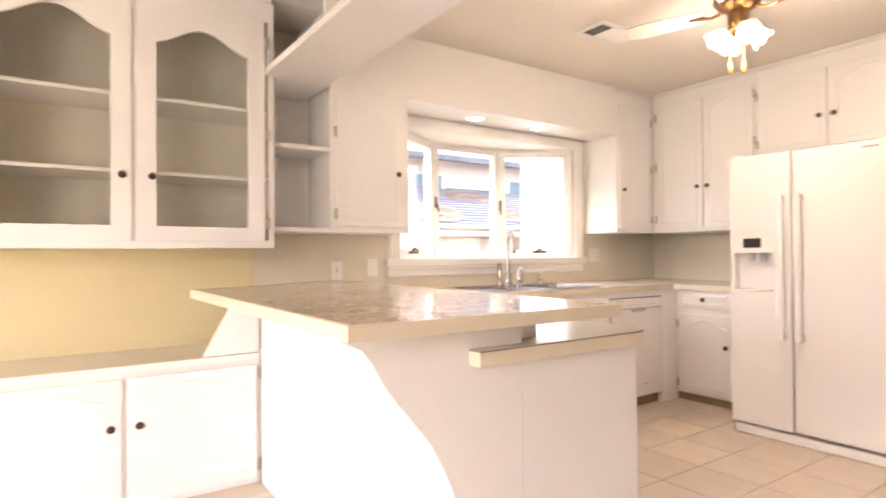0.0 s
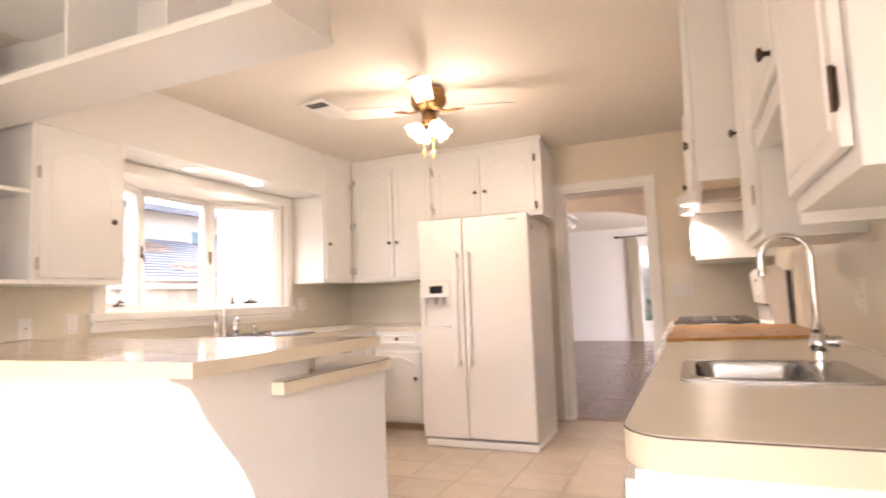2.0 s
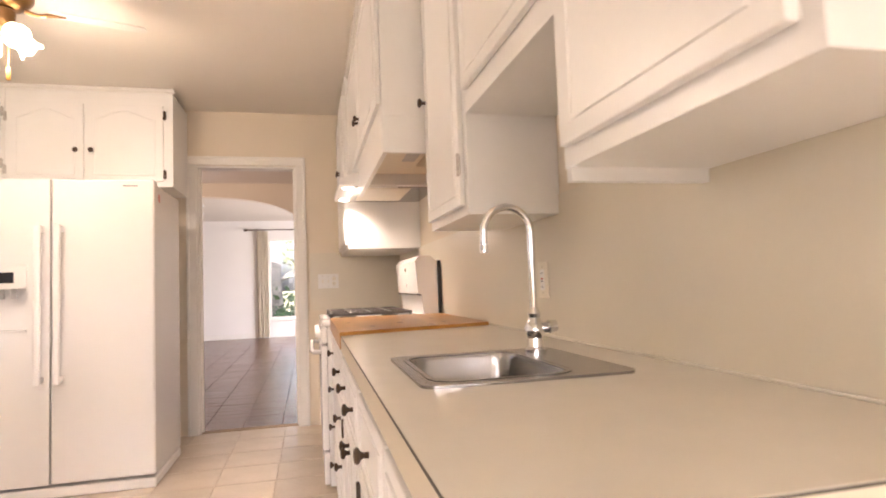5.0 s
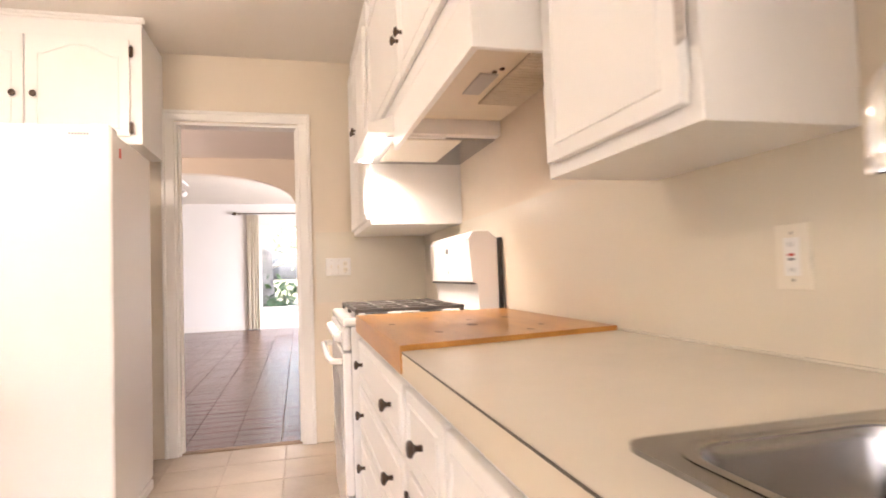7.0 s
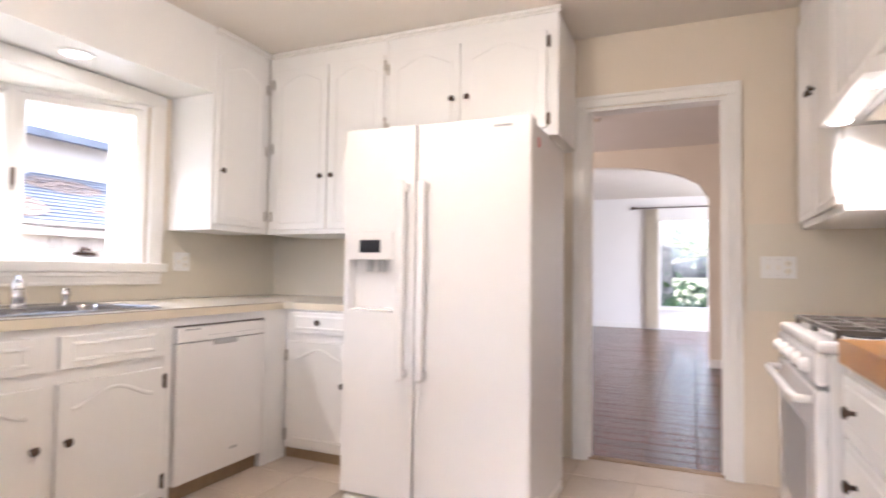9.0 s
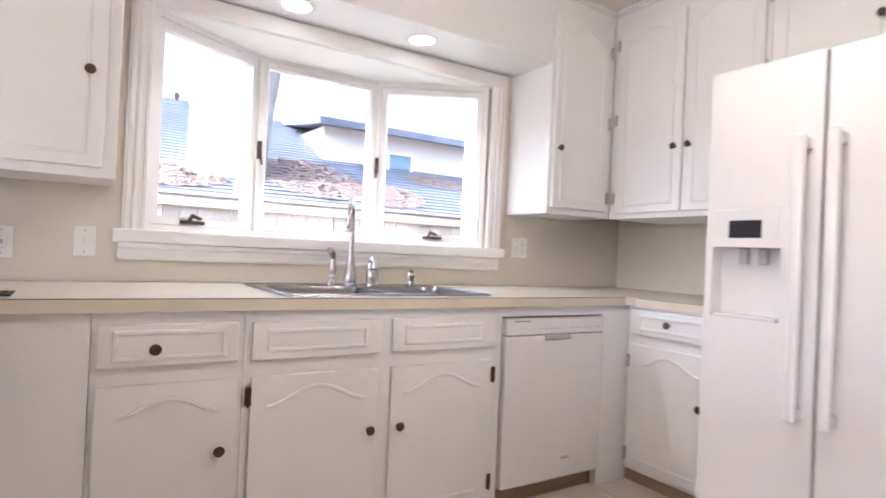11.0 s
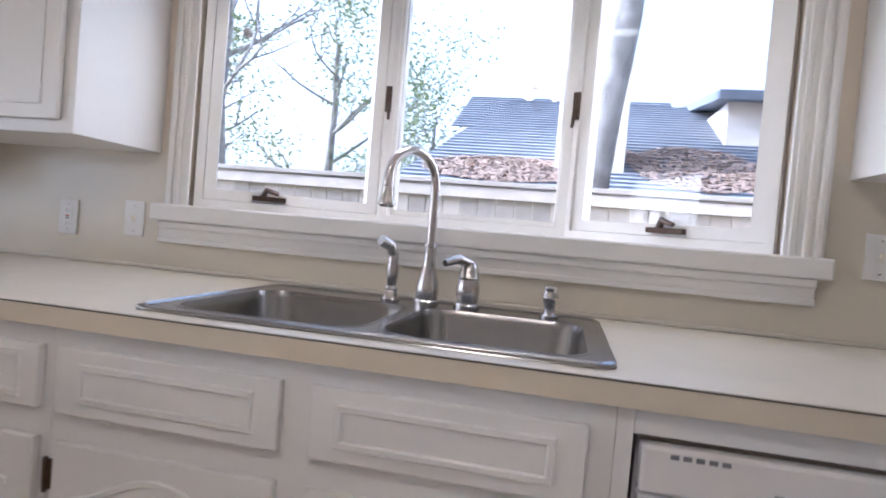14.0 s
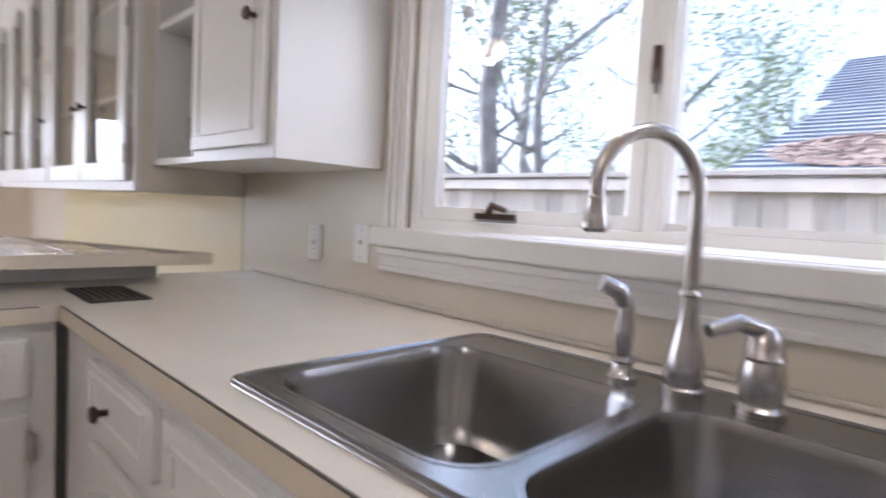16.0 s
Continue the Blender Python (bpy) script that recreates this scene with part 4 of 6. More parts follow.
for i in range(7):
    slab(fd, 2.02 + i * 0.0115, 2.0285 + i * 0.0115, 1.727, 1.737, 0.0, 0.0012, 0, bm)
part("brand_bars", bm, M_INK, fr)
for u in (FX0 + 0.02, FX1 - 0.09):
    part("hinge_cover", slab(fd, u, u + 0.07, FZ, FZ + 0.012, -0.10, -0.02, 0.003), M_FRIDGE, fr)
part("side_label", box(FX1 - 0.0065, FX1 - 0.0045, -0.58, -0.55, 1.655, 1.70), M_RED, fr, "tiny red sticker")

# it stands forward of its alcove
fr.location += Vector((0.065, -0.20, 0.0))

# ---- east side: counter, cabinets, stove, hood ----
XC = 3.258     # base fronts
XU = 3.588    # upper fronts
FE = Face((XC, 0, 0), (0, 1, 0), (-1, 0, 0))
FU = Face((XU, 0, 0), (0, 1, 0), (-1, 0, 0))
YE = -4.11
STY0, STY1 = -1.285, -0.50


def ebase(y0, y1, label):
    cab = thing("base_cabinet", ((XC + XE) / 2, (y0 + y1) / 2, 0), label, "cabinet", "east base cabinets")
    bm = box(XC, XC + 0.018, y0, y1, 0.08, ZE - 0.055)
    box(XC + 0.018, XE - 0.008, y0, y0 + 0.018, 0.08, ZE - 0.055, 0, bm)
    box(XC + 0.018, XE - 0.008, y1 - 0.018, y1, 0.08, ZE - 0.055, 0, bm)
    box(XC + 0.018, XE - 0.008, y0 + 0.018, y1 - 0.018, 0.08, 0.10, 0, bm)
    part("body", bm, M_CAB, cab)
    part("toe_kick", box(XC + 0.04, XE - 0.008, y0, y1, 0.0, 0.08), M_TOE, cab, "wood-look toe kick")
    return cab


cab = ebase(-2.33, STY0 - 0.012, "white base cabinet with four wide drawers under wooden board")
for v0, v1 in ((0.675, 0.840), (0.482, 0.661), (0.289, 0.468), (0.097, 0.275)):
    door(cab, FE, -2.31, STY0 - 0.03, v0, v1, "rect", [(-2.13, (v0 + v1) / 2), (-1.45, (v0 + v1) / 2)], inset=0.04, name="drawer_front")
cab = ebase(-3.06, -2.332, "white base cabinet with drawers and doors under counter")
for a, b in ((-3.04, -2.705), (-2.685, -2.35)):
    door(cab, FE, a, b, 0.675, 0.84, "rect", [((a + b) / 2, 0.757)], inset=0.04, name="drawer_front")
    door(cab, FE, a, b, 0.10, 0.66, "rect", [(b - 0.03 if a < -3 else a + 0.03, 0.60)], [(a - 0.006 if a < -3 else b + 0.006, 0.2), (a - 0.006 if a < -3 else b + 0.006, 0.58)], painted=False)
cab = ebase(YE + 0.025, -3.062, "white base cabinet with drawer and doors at counter end")
for a, b in ((-4.075, -3.585), (-3.565, -3.08)):
    door(cab, FE, a, b, 0.675, 0.84, "rect", [((a + b) / 2, 0.757)], inset=0.04, name="drawer_front")
    door(cab, FE, a, b, 0.10, 0.66, "rect", [(b - 0.03 if a < -3.8 else a + 0.03, 0.62)], [(a - 0.006 if a < -3.8 else b + 0.006, 0.2)], painted=False)
part("end_panel", box(XC, XE - 0.008, YE + 0.012, YE + 0.025, 0.0, ZE - 0.055), M_CAB, cab)

BX0, BX1, BYA, BYB = 3.315, 3.735, -3.54, -3.10      # bar sink
ct = thing("countertop", (3.52, -2.9, ZE - 0.055), "beige laminate countertop with rounded corner and thick edge", "countertop")
out = [(XE - 0.008, YE)] + [(XC - 0.02 + 0.09 + 0.09 * math.cos(radians(a)), YE + 0.09 + 0.09 * math.sin(radians(a))) for a in range(270, 179, -10)] + [(XC - 0.02, STY0 - 0.012), (XE - 0.008, STY0 - 0.012)]
bh = [(BX0 + 0.015, BYA + 0.015), (BX1 - 0.015, BYA + 0.015), (BX1 - 0.015, BYB - 0.015), (BX0 + 0.015, BYB - 0.015)]
part("top", plate(out, [bh], ZE - 0.014, ZE), M_LAM, ct)


def inward(d):
    return [(XE - 0.008, YE + d)] + [(XC - 0.02 + 0.09 + (0.09 - d) * math.cos(radians(a)), YE + 0.09 + (0.09 - d) * math.sin(radians(a))) for a in range(270, 179, -10)] + [(XC - 0.02 + d, STY0 - 0.012)]


def band(d0, d1, z0, z1):
    a, b = inward(d0), inward(d1)
    bm = bmesh.new()
    for i in range(len(a) - 1):
        vs = [bm.verts.new((*p, z)) for z in (z0, z1) for p in (a[i], a[i + 1], b[i + 1], b[i])]
        for q in ((0, 1, 2, 3), (4, 7, 6, 5), (0, 4, 5, 1), (2, 6, 7, 3), (0, 3, 7, 4), (1, 5, 6, 2)):
            bm.faces.new([vs[k] for k in q])
    bmesh.ops.remove_doubles(bm, verts=bm.verts[:], dist=1e-5)
    return bm


part("edge_band", band(-0.001, 0.018, ZE - 0.055, ZE - 0.0045), M_LAMEDGE, ct, "thick beige edge band")
part("seam", band(-0.0015, 0.004, ZE - 0.0042, ZE - 0.0012), M_SEAM, ct, "thin dark seam")
part("coved_strip", box(XE - 0.013, XE - 0.0062, YE + 0.01, STY0 - 0.02, ZE, ZE + 0.006, 0.002), M_LAM, ct)

bd = thing("butcher_block", (3.52, -1.85, ZE), "knotty pine board inset at stove end of counter", "wooden board")
BO = [(XC - 0.024, -2.335), (XE - 0.02, -2.195), (XE - 0.02, STY0 - 0.016), (XC - 0.024, STY0 - 0.016)]
part("board", plate(BO, [], ZE + 0.0005, ZE + 0.014), M_BOARD, bd)
part("front_strip", box(XC - 0.0255, XC - 0.021, -2.334, STY0 - 0.017, ZE - 0.05, ZE + 0.012, 0.001), M_BOARD, bd)
bm = bmesh.new()
for x, y, r in ((3.38, -2.1, 0.016), (3.52, -1.95, 0.022), (3.62, -2.16, 0.013), (3.30, -1.8, 0.015), (3.7, -1.75, 0.017), (3.45, -1.62, 0.014), (3.70, -2.05, 0.012), (3.56, -1.78, 0.012)):
    loop = [(x + r * math.cos(2 * math.pi * i / 10) * 0.75, y + r * 1.5 * math.sin(2 * math.pi * i / 10), ZE + 0.0146) for i in range(10)]
    bm.faces.new([bm.verts.new(p) for p in loop])
part("knots", bm, mat("pine_knot", (0.22, 0.09, 0.025), 0.4, vary=0.3, scale=60), bd, "dark knots")

bs = thing("bar_sink", (3.52, -3.32, ZE), "small stainless bar sink set in counter", "sink")
bb = (BX0 + 0.035, BX1 - 0.12, BYA + 0.04, BYB - 0.04)
part("rim", plate(rrect(BX0, BX1, BYA, BYB, 0.03), [rrect(*bb, 0.05)], ZE + 0.0005, ZE + 0.006), M_STEEL, bs)


def bring(d, z, r):
    return [(x, y, z) for x, y in rrect(bb[0] + d, bb[1] - d, bb[2] + d, bb[3] - d, r)]


part("bowl", loft([bring(-0.012, ZE + 0.0068, 0.055), bring(0.0, ZE + 0.004, 0.05), bring(0.004, ZE - 0.01, 0.048), bring(0.012, ZE - 0.12, 0.045), bring(0.03, ZE - 0.14, 0.04)]), M_STEEL, bs, "", True)
bf = thing("bar_faucet", (3.665, -3.19, ZE + 0.006), "tall chrome gooseneck bar faucet", "faucet")
fx, fy, fz = 3.665, -3.19, ZE + 0.006
part("base", lathe((fx, fy, fz), (0, 0, 1), ((0.026, 0), (0.026, 0.008), (0.019, 0.014), (0.017, 0.035), (0.024, 0.045), (0.026, 0.06), (0.018, 0.075), (0.014, 0.085), (0.017, 0.095), (0.011, 0.11)), 22), M_CHROME, bf, "", True)
part("lever", tube([(fx + 0.015, fy - 0.002, fz + 0.058), (fx + 0.032, fy - 0.004, fz + 0.06), (fx + 0.036, fy - 0.004, fz + 0.061), (fx + 0.055, fy - 0.006, fz + 0.063)], [0.013, 0.013, 0.017, 0.014], 14), M_CHROME, bf, "", True)
pts = [(fx, fy, fz + 0.10), (fx, fy, fz + 0.29)]
for i in range(13):
    a = radians(180 - 185 * i / 12)
    s = 0.062 + 0.062 * math.cos(a)
    pts.append((fx - s, fy - s * 0.06, fz + 0.296 + 0.062 * math.sin(a)))
pts.append((pts[-1][0], pts[-1][1], pts[-1][2] - 0.025))
part("spout", tube(pts, 0.0095, 14), M_CHROME, bf, "", True)
part("aerator", lathe((*pts[-1][:2], pts[-1][2]), (0, 0, -1), ((0.0095, 0), (0.0105, 0.003), (0.0105, 0.018), (0.008, 0.02))), M_CHROME, bf, "", True)

# upper cabinets
G = "east wall cabinets"
ZQ = 1.30


def ecab(x0, y0, y1, z0, label):
    return carcass("wall_cabinet", x0, XE - 0.001, y0, y1, z0, H - 0.001, label, G)


cab = ecab(XU, YE, -3.563, ZQ, "white wall cabinet at counter end with open underside edge")
door(cab, FU, -4.085, -3.585, ZQ + 0.035, 2.41, "rect", [], [(-4.093, 1.42), (-4.093, 2.2)], inset=0.05, painted=False)
part("light_rail", box(XU + 0.003, XE - 0.002, -3.585, -3.565, ZQ - 0.025, ZQ), M_CAB, cab)
cab = ecab(XU, -3.561, -2.913, 1.60, "short white wall cabinet above bar sink")
door(cab, FU, -3.535, -2.94, 1.66, 2.41, "rect", [(-3.515, 1.70)], [], inset=0.05)
cab = ecab(XU, -2.911, -2.388, ZQ, "white wall cabinet with raised panel door beside hood")
door(cab, FU, -2.885, -2.415, ZQ + 0.03, 2.41, "rect", [(-2.445, 1.78)], [(-2.893, 1.45)], inset=0.05)
XH = 3.41
FH = Face((XH, 0, 0), (0, 1, 0), (-1, 0, 0))
ZHD = 1.605
cab = thing("hood_cabinet", (3.6, -1.6, ZHD), "white deep cabinet above stove with hood fascia", "cabinet", G)
part("body", box(XH, XE - 0.001, -2.386, -0.652, 1.745, H - 0.001, 0.002), M_CAB, cab)
part("fascia", box(XH, XH + 0.02, -2.386, -1.285, ZHD, 1.745, 0.002), M_CAB, cab)
part("side_panel", box(XH + 0.02, XE - 0.001, -2.386, -2.368, ZHD, 1.745, 0.001), M_CAB, cab)
for a, b, k in ((-2.36, -1.605, -1.64), (-1.595, -0.68, -1.56)):
    door(cab, FH, a, b, 1.80, 2.41, "rect", [(k, 1.95)], [], inset=0.06)
HZ = 1.672
vent = thing("range_vent", (3.6, -2.0, ZHD), "beige underside vent with light panel and slatted grille", "range hood")
ZL = 1.735
part("liner", box(XH + 0.021, XE - 0.009, -2.365, -1.287, ZL, ZL + 0.008), M_LAMEDGE, vent)
part("light_panel", box(3.60, 3.665, -1.87, -1.66, ZL - 0.006, ZL - 0.0005, 0.002), M_GREYP, vent)
# flat dark sheet, stands in for the shade between the slats
part("grille_well", box(3.695, XE - 0.03, -2.20, -1.55, ZL - 0.0025, ZL - 0.0005), M_BRONZE, vent)
for i in range(26):
    y = -2.198 + i * 0.025
    part("slat", box(3.692, XE - 0.027, y, y + 0.012, ZL - 0.012, ZL - 0.003, 0.001), M_LAMEDGE, vent)
for x, y in ((3.635, -1.90), (3.650, -1.93)):
    part("switch", box(x, x + 0.014, y, y + 0.014, ZL - 0.008, ZL - 0.0005, 0.002), M_BRONZE, vent)
part("panel", box(XH + 0.021, 3.635, -1.283, -1.267, 1.66, ZL + 0.008), M_CAB, vent)
part("duct_box", box(3.637, XE - 0.008, -1.283, -1.262, 1.69, ZL - 0.003), M_CAB, vent)
hood = thing("range_hood", (3.55, -1.1, 1.5), "white range hood above stove with two lit lamps", "range hood")
bm = bmesh.new()
xs = ((3.30, HZ), (XE - 0.008, HZ), (XE - 0.008, 1.743), (XH - 0.002, 1.743), (3.30, HZ + 0.035))
ra = [bm.verts.new((x, -1.31, z)) for x, z in xs]
rb = [bm.verts.new((x, -0.655, z)) for x, z in xs]
bm.faces.new(ra), bm.faces.new(rb[::-1])
for i in range(5):
    bm.faces.new((ra[i], rb[i], rb[(i + 1) % 5], ra[(i + 1) % 5]))
part("canopy", bm, M_CAB, hood)
part("liner", box(3.39, XE - 0.01, -1.25, -0.665, HZ - 0.004, HZ - 0.0004), M_STEEL, hood, "steel hood liner")
part("filter", box(3.43, 3.72, -1.23, -0.75, HZ - 0.009, HZ - 0.0042), M_PLATE, hood, "amber grease filter")
for y in (-1.185, -0.725):
    part("lamp", lathe((3.36, y, HZ - 0.0005), (0, 0, -1), ((0.034, 0), (0.034, 0.003), (0.02, 0.006)), 20), M_PUCK, hood, "lit round lamp")
    lamp("hood_spot", "SPOT", look((3.36, y, HZ - 0.02), (3.50, y + 0.1, 0.9)), 4.5, WARM, cone=radians(110), soft=0.03)
cab = ecab(3.385, -0.65, YN - 0.007, 1.352, "white wall cabinet in corner beside stove")
FQ = Face((3.385, 0, 0), (0, 1, 0), (-1, 0, 0))
door(cab, FQ, -0.625, -0.19, 1.352 + 0.03, 2.41, "rect", [(-0.22, 1.95)], [], inset=0.05)
door(cab, FQ, -0.17, 0.265, 1.352 + 0.03, 2.41, "rect", [(-0.14, 1.95)], [], inset=0.05)
crown(-2.386, -0.652, FH)
crown(YE, -2.388, FU)

# stove
stv = thing("gas_stove", (3.5, (STY0 + STY1) / 2, 0), "white freestanding gas range with black grates", "stove")
SXF = 3.215
part("body", box(SXF, XE - 0.03, STY0 + 0.004, STY1 - 0.004, 0.02, 0.885, 0.004), M_FRIDGE, stv)
part("cooktop", box(SXF - 0.03, XE - 0.09, STY0 + 0.001, STY1 - 0.001, 0.885, 0.92, 0.012), M_FRIDGE, stv)
FS = Face((SXF, 0, 0), (0, 1, 0), (-1, 0, 0))
part("control_panel", slab(FS, STY0 + 0.004, STY1 - 0.004, 0.79, 0.885, 0.0, 0.035, 0.012), M_FRIDGE, stv)
for i in range(5):
    u = STY0 + 0.11 + i * 0.14
    part("burner_knob", lathe(FS.p(u, 0.838, 0.033), FS.n, ((0.024, 0), (0.024, 0.012), (0.019, 0.02), (0.016, 0.03), (0.005, 0.032)), 18), M_FRIDGE, stv, "", True)
od = part("oven_door", slab(FS, STY0 + 0.006, STY1 - 0.006, 0.215, 0.78, 0.0, 0.035, 0.008), M_FRIDGE, stv)
part("oven_window", slab(FS, STY0 + 0.12, STY1 - 0.12, 0.34, 0.65, 0.034, 0.037, 0.001), M_GREYP, od, "grey oven glass")
bm = tube([FS.p(STY0 + 0.05, 0.745, 0.035), FS.p(STY0 + 0.06, 0.745, 0.075), FS.p(STY0 + 0.12, 0.75, 0.085), FS.p(STY1 - 0.12, 0.75, 0.085), FS.p(STY1 - 0.06, 0.745, 0.075), FS.p(STY1 - 0.05, 0.745, 0.035)], 0.013, 12)
part("oven_handle", bm, M_FRIDGE, od, "", True)
part("bottom_drawer", slab(FS, STY0 + 0.006, STY1 - 0.006, 0.03, 0.205, 0.0, 0.03, 0.008), M_FRIDGE, stv)
bm = bmesh.new()
prof = ((3.765, 0.92), (3.755, 1.04), (3.735, 1.045), (3.722, 1.235), (3.745, 1.265), (3.81, 1.265), (3.85, 1.23), (3.85, 0.92))
ra = [bm.verts.new((x, STY0 + 0.012, z)) for x, z in prof]
rb = [bm.verts.new((x, STY1 - 0.012, z)) for x, z in prof]
bm.faces.new(ra), bm.faces.new(rb[::-1])
for i in range(len(prof)):
    j = (i + 1) % len(prof)
    bm.faces.new((ra[i], rb[i], rb[j], ra[j]))
bg = part("backguard", bm, M_FRIDGE, stv)
# dark bar painted as the shade under the backguard's step
part("gap_line", box(3.732, 3.755, STY0 + 0.03, STY1 - 0.03, 1.036, 1.046), M_DARK, bg)
ymid = (STY0 + STY1) / 2
bm = box(3.724, 3.732, ymid - 0.02, ymid + 0.025, 1.18, 1.215)
part("clock", bm, M_DARK, bg, "small dark clock display")
bm = lathe((3.732, ymid, 1.095), (-1, 0, 0.08), ((0.012, 0), (0.012, 0.006)), 14)
part("badge", bm, M_GREYP, bg)
bm = box(XE - 0.03, XE - 0.012, STY0 + 0.0, STY1, 0.86, 1.235)
part("rear_panel", bm, M_BLACK, stv)
for k in range(2):
    y0 = STY0 + 0.035 + k * 0.36
    y1 = y0 + 0.345
    bm = bmesh.new()
    z0, z1 = 0.937, 0.953
    for y in (y0, (y0 + y1) / 2 - 0.008, y1 - 0.016):
        box(3.235, 3.70, y, y + 0.016, z0, z1, 0.003, bm)
    for x in (3.235, 3.345, 3.46, 3.575, 3.684):
        box(x, x + 0.016, y0, y1, z0 + 0.001, z1 - 0.001, 0.003, bm)
    for x in (3.236, 3.684):
        for y in (y0, y1 - 0.016):
            box(x, x + 0.014, y, y + 0.014, 0.919, 0.94, 0, bm)
    part("grate", bm, M_GRATE, stv, "black cast iron grate")
    for x in (3.345, 3.59):
        part("burner", lathe((x, (y0 + y1) / 2, 0.9195), (0, 0, 1), ((0.05, 0), (0.05, 0.006), (0.034, 0.01), (0.034, 0.016), (0.02, 0.018)), 20), M_BLACK, stv, "", True)

# ---- peninsula with raised tiled bar ----
PX, PY0, PY1, PZ = 2.287, -4.065, -3.20, 1.012
pen = thing("bar_peninsula", (1.3, -3.5, 0), "white bar peninsula with raised tiled top and curved brackets", "kitchen peninsula")
part("knee_wall", box(0.43, 2.190, -3.69, -3.50, 0.0, PZ - 0.035, 0.002), M_CAB, pen)
part("base_body", box(0.66, 2.190, -3.50, -3.005, 0.0, ZC - 0.042, 0.002), M_CAB, pen)
part("riser", box(0.30, 2.14, -3.50, -3.40, ZC + 0.001, PZ - 0.036), M_CAB, pen)
FP = Face((0, -3.005, 0), (1, 0, 0), (0, 1, 0))
for a, b in ((0.72, 1.18), (1.20, 1.68), (1.70, 2.14)):
    door(pen, FP, a, b, 0.70, 0.835, "lines", [], inset=0.05, name="drawer_front")
    door(pen, FP, a, b, 0.09, 0.655, "archline", [], [(a - 0.008, 0.58)], inset=0.055, name="door", painted=True)
BAR = [(0.20, PY1), (0.64, PY0), (PX, PY0), (PX, PY1)]
INN = [(0.228, PY1 - 0.012), (0.648, PY0 + 0.012), (PX - 0.012, PY0 + 0.012), (PX - 0.012, PY1 - 0.012)]
part("top_edge", plate(BAR, [], PZ - 0.036, PZ - 0.006), M_LAMEDGE, pen, "beige bar edge")
part("top_band", plate(BAR, [INN], PZ - 0.006, PZ), M_LAMEDGE, pen)
part("grout_bed", plate(INN, [], PZ - 0.0058, PZ - 0.0015), M_GROUT, pen)


def bracket(x):
    """A curved plywood bracket under the bar overhang."""
    pts = [(-3.60, PZ - 0.037), (-4.00, PZ - 0.037), (-3.99, 0.965), (-3.93, 0.94), (-3.90, 0.905), (-3.87, 0.855), (-3.835, 0.813), (-3.795, 0.77),
           (-3.755, 0.727), (-3.72, 0.685), (-3.685, 0.63), (-3.655, 0.57), (-3.625, 0.49), (-3.608, 0.40)]
    bm = bmesh.new()
    edge = [(-3.69 + (y + 3.60) * 0.9, z) for y, z in pts[1:]]
    rows = [[bm.verts.new(p) for p in ((x, y, z), (x + 0.02, y, z), (x + 0.02, -3.688, z), (x, -3.688, z))] for y, z in edge]
    for r, s in zip(rows, rows[1:]):
        for i in range(4):
            bm.faces.new((r[i], r[(i + 1) % 4], s[(i + 1) % 4], s[i]))
    bm.faces.new(rows[0])
    part("bracket", bm, M_CAB, pen, "white curved bracket")


bracket(2.170)
gr = thing("downdraft_vent", (0.525, -3.085, ZC), "dark slatted downdraft vent set in counter", "vent")
M_MATTE = mat("matte_dark_metal", (0.05, 0.045, 0.04), 0.65, 0.3)
part("frame", plate([(0.46, -3.21), (0.60, -3.21), (0.60, -2.96), (0.46, -2.96)], [[(0.475, -3.195), (0.585, -3.195), (0.585, -2.975), (0.475, -2.975)]], ZC + 0.0005, ZC + 0.006), M_MATTE, gr)
part("well", box(0.475, 0.585, -3.195, -2.975, ZC + 0.0004, ZC + 0.002), M_MATTE, gr)
for i in range(6):
    x = 0.481 + i * 0.0186
    part("slat", box(x, x + 0.006, -3.194, -2.976, ZC + 0.002, ZC + 0.0055), M_BRONZE, gr)

# low buffet along the west wall
XBF = 0.40
FBF = Face((XBF, 0, 0), (0, 1, 0), (1, 0, 0))
for k, (y0, y1, cuts) in enumerate(((-4.91, -3.60, (-4.895, -4.312, -4.288, -3.71)), (-6.6, -4.912, (-6.57, -5.78, -5.76, -4.94)))):
    cab = thing("buffet_cabinet", (0.2, (y0 + y1) / 2, 0), "low white buffet cabinet with arched doors", "cabinet", "buffet cabinets")
    part("body", box(XW + 0.009, XBF, y0, y1, 0.0, 0.635, 0.002), M_CAB, cab)
    door(cab, FBF, cuts[0], cuts[1], 0.03, 0.605, "archline", [(cuts[1] - 0.045, 0.392)], [(cuts[0] - 0.008, 0.14)])
    door(cab, FBF, cuts[2], cuts[3], 0.03, 0.605, "archline", [(cuts[2] + 0.045, 0.392)], [(cuts[3] + 0.012, 0.565), (cuts[3] + 0.012, 0.10)])
bt = thing("countertop", (0.21, -5.1, 0.635), "beige laminate top on the low buffet", "countertop")
part("top", box(XW + 0.009, XBF + 0.025, -6.6, -3.695, 0.637, 0.665, 0.003), M_LAM, bt)
part("edge_band", box(XBF + 0.0252, XBF + 0.027, -6.6, -3.695, 0.636, 0.664), M_CAB, bt)
# sloping gusset between buffet and bar
bm = bmesh.new()
pts = [(-3.965, 0.666), (-3.692, 0.666), (-3.692, PZ - 0.037), (-3.80, PZ - 0.037)]
a = [bm.verts.new((0.385, y, z)) for y, z in pts]
b = [bm.verts.new((0.403, y, z)) for y, z in pts]
bm.faces.new(a), bm.faces.new(b[::-1])
for i in range(4):
    j = (i + 1) % 4
    bm.faces.new((a[i], a[j], b[j], b[i]))
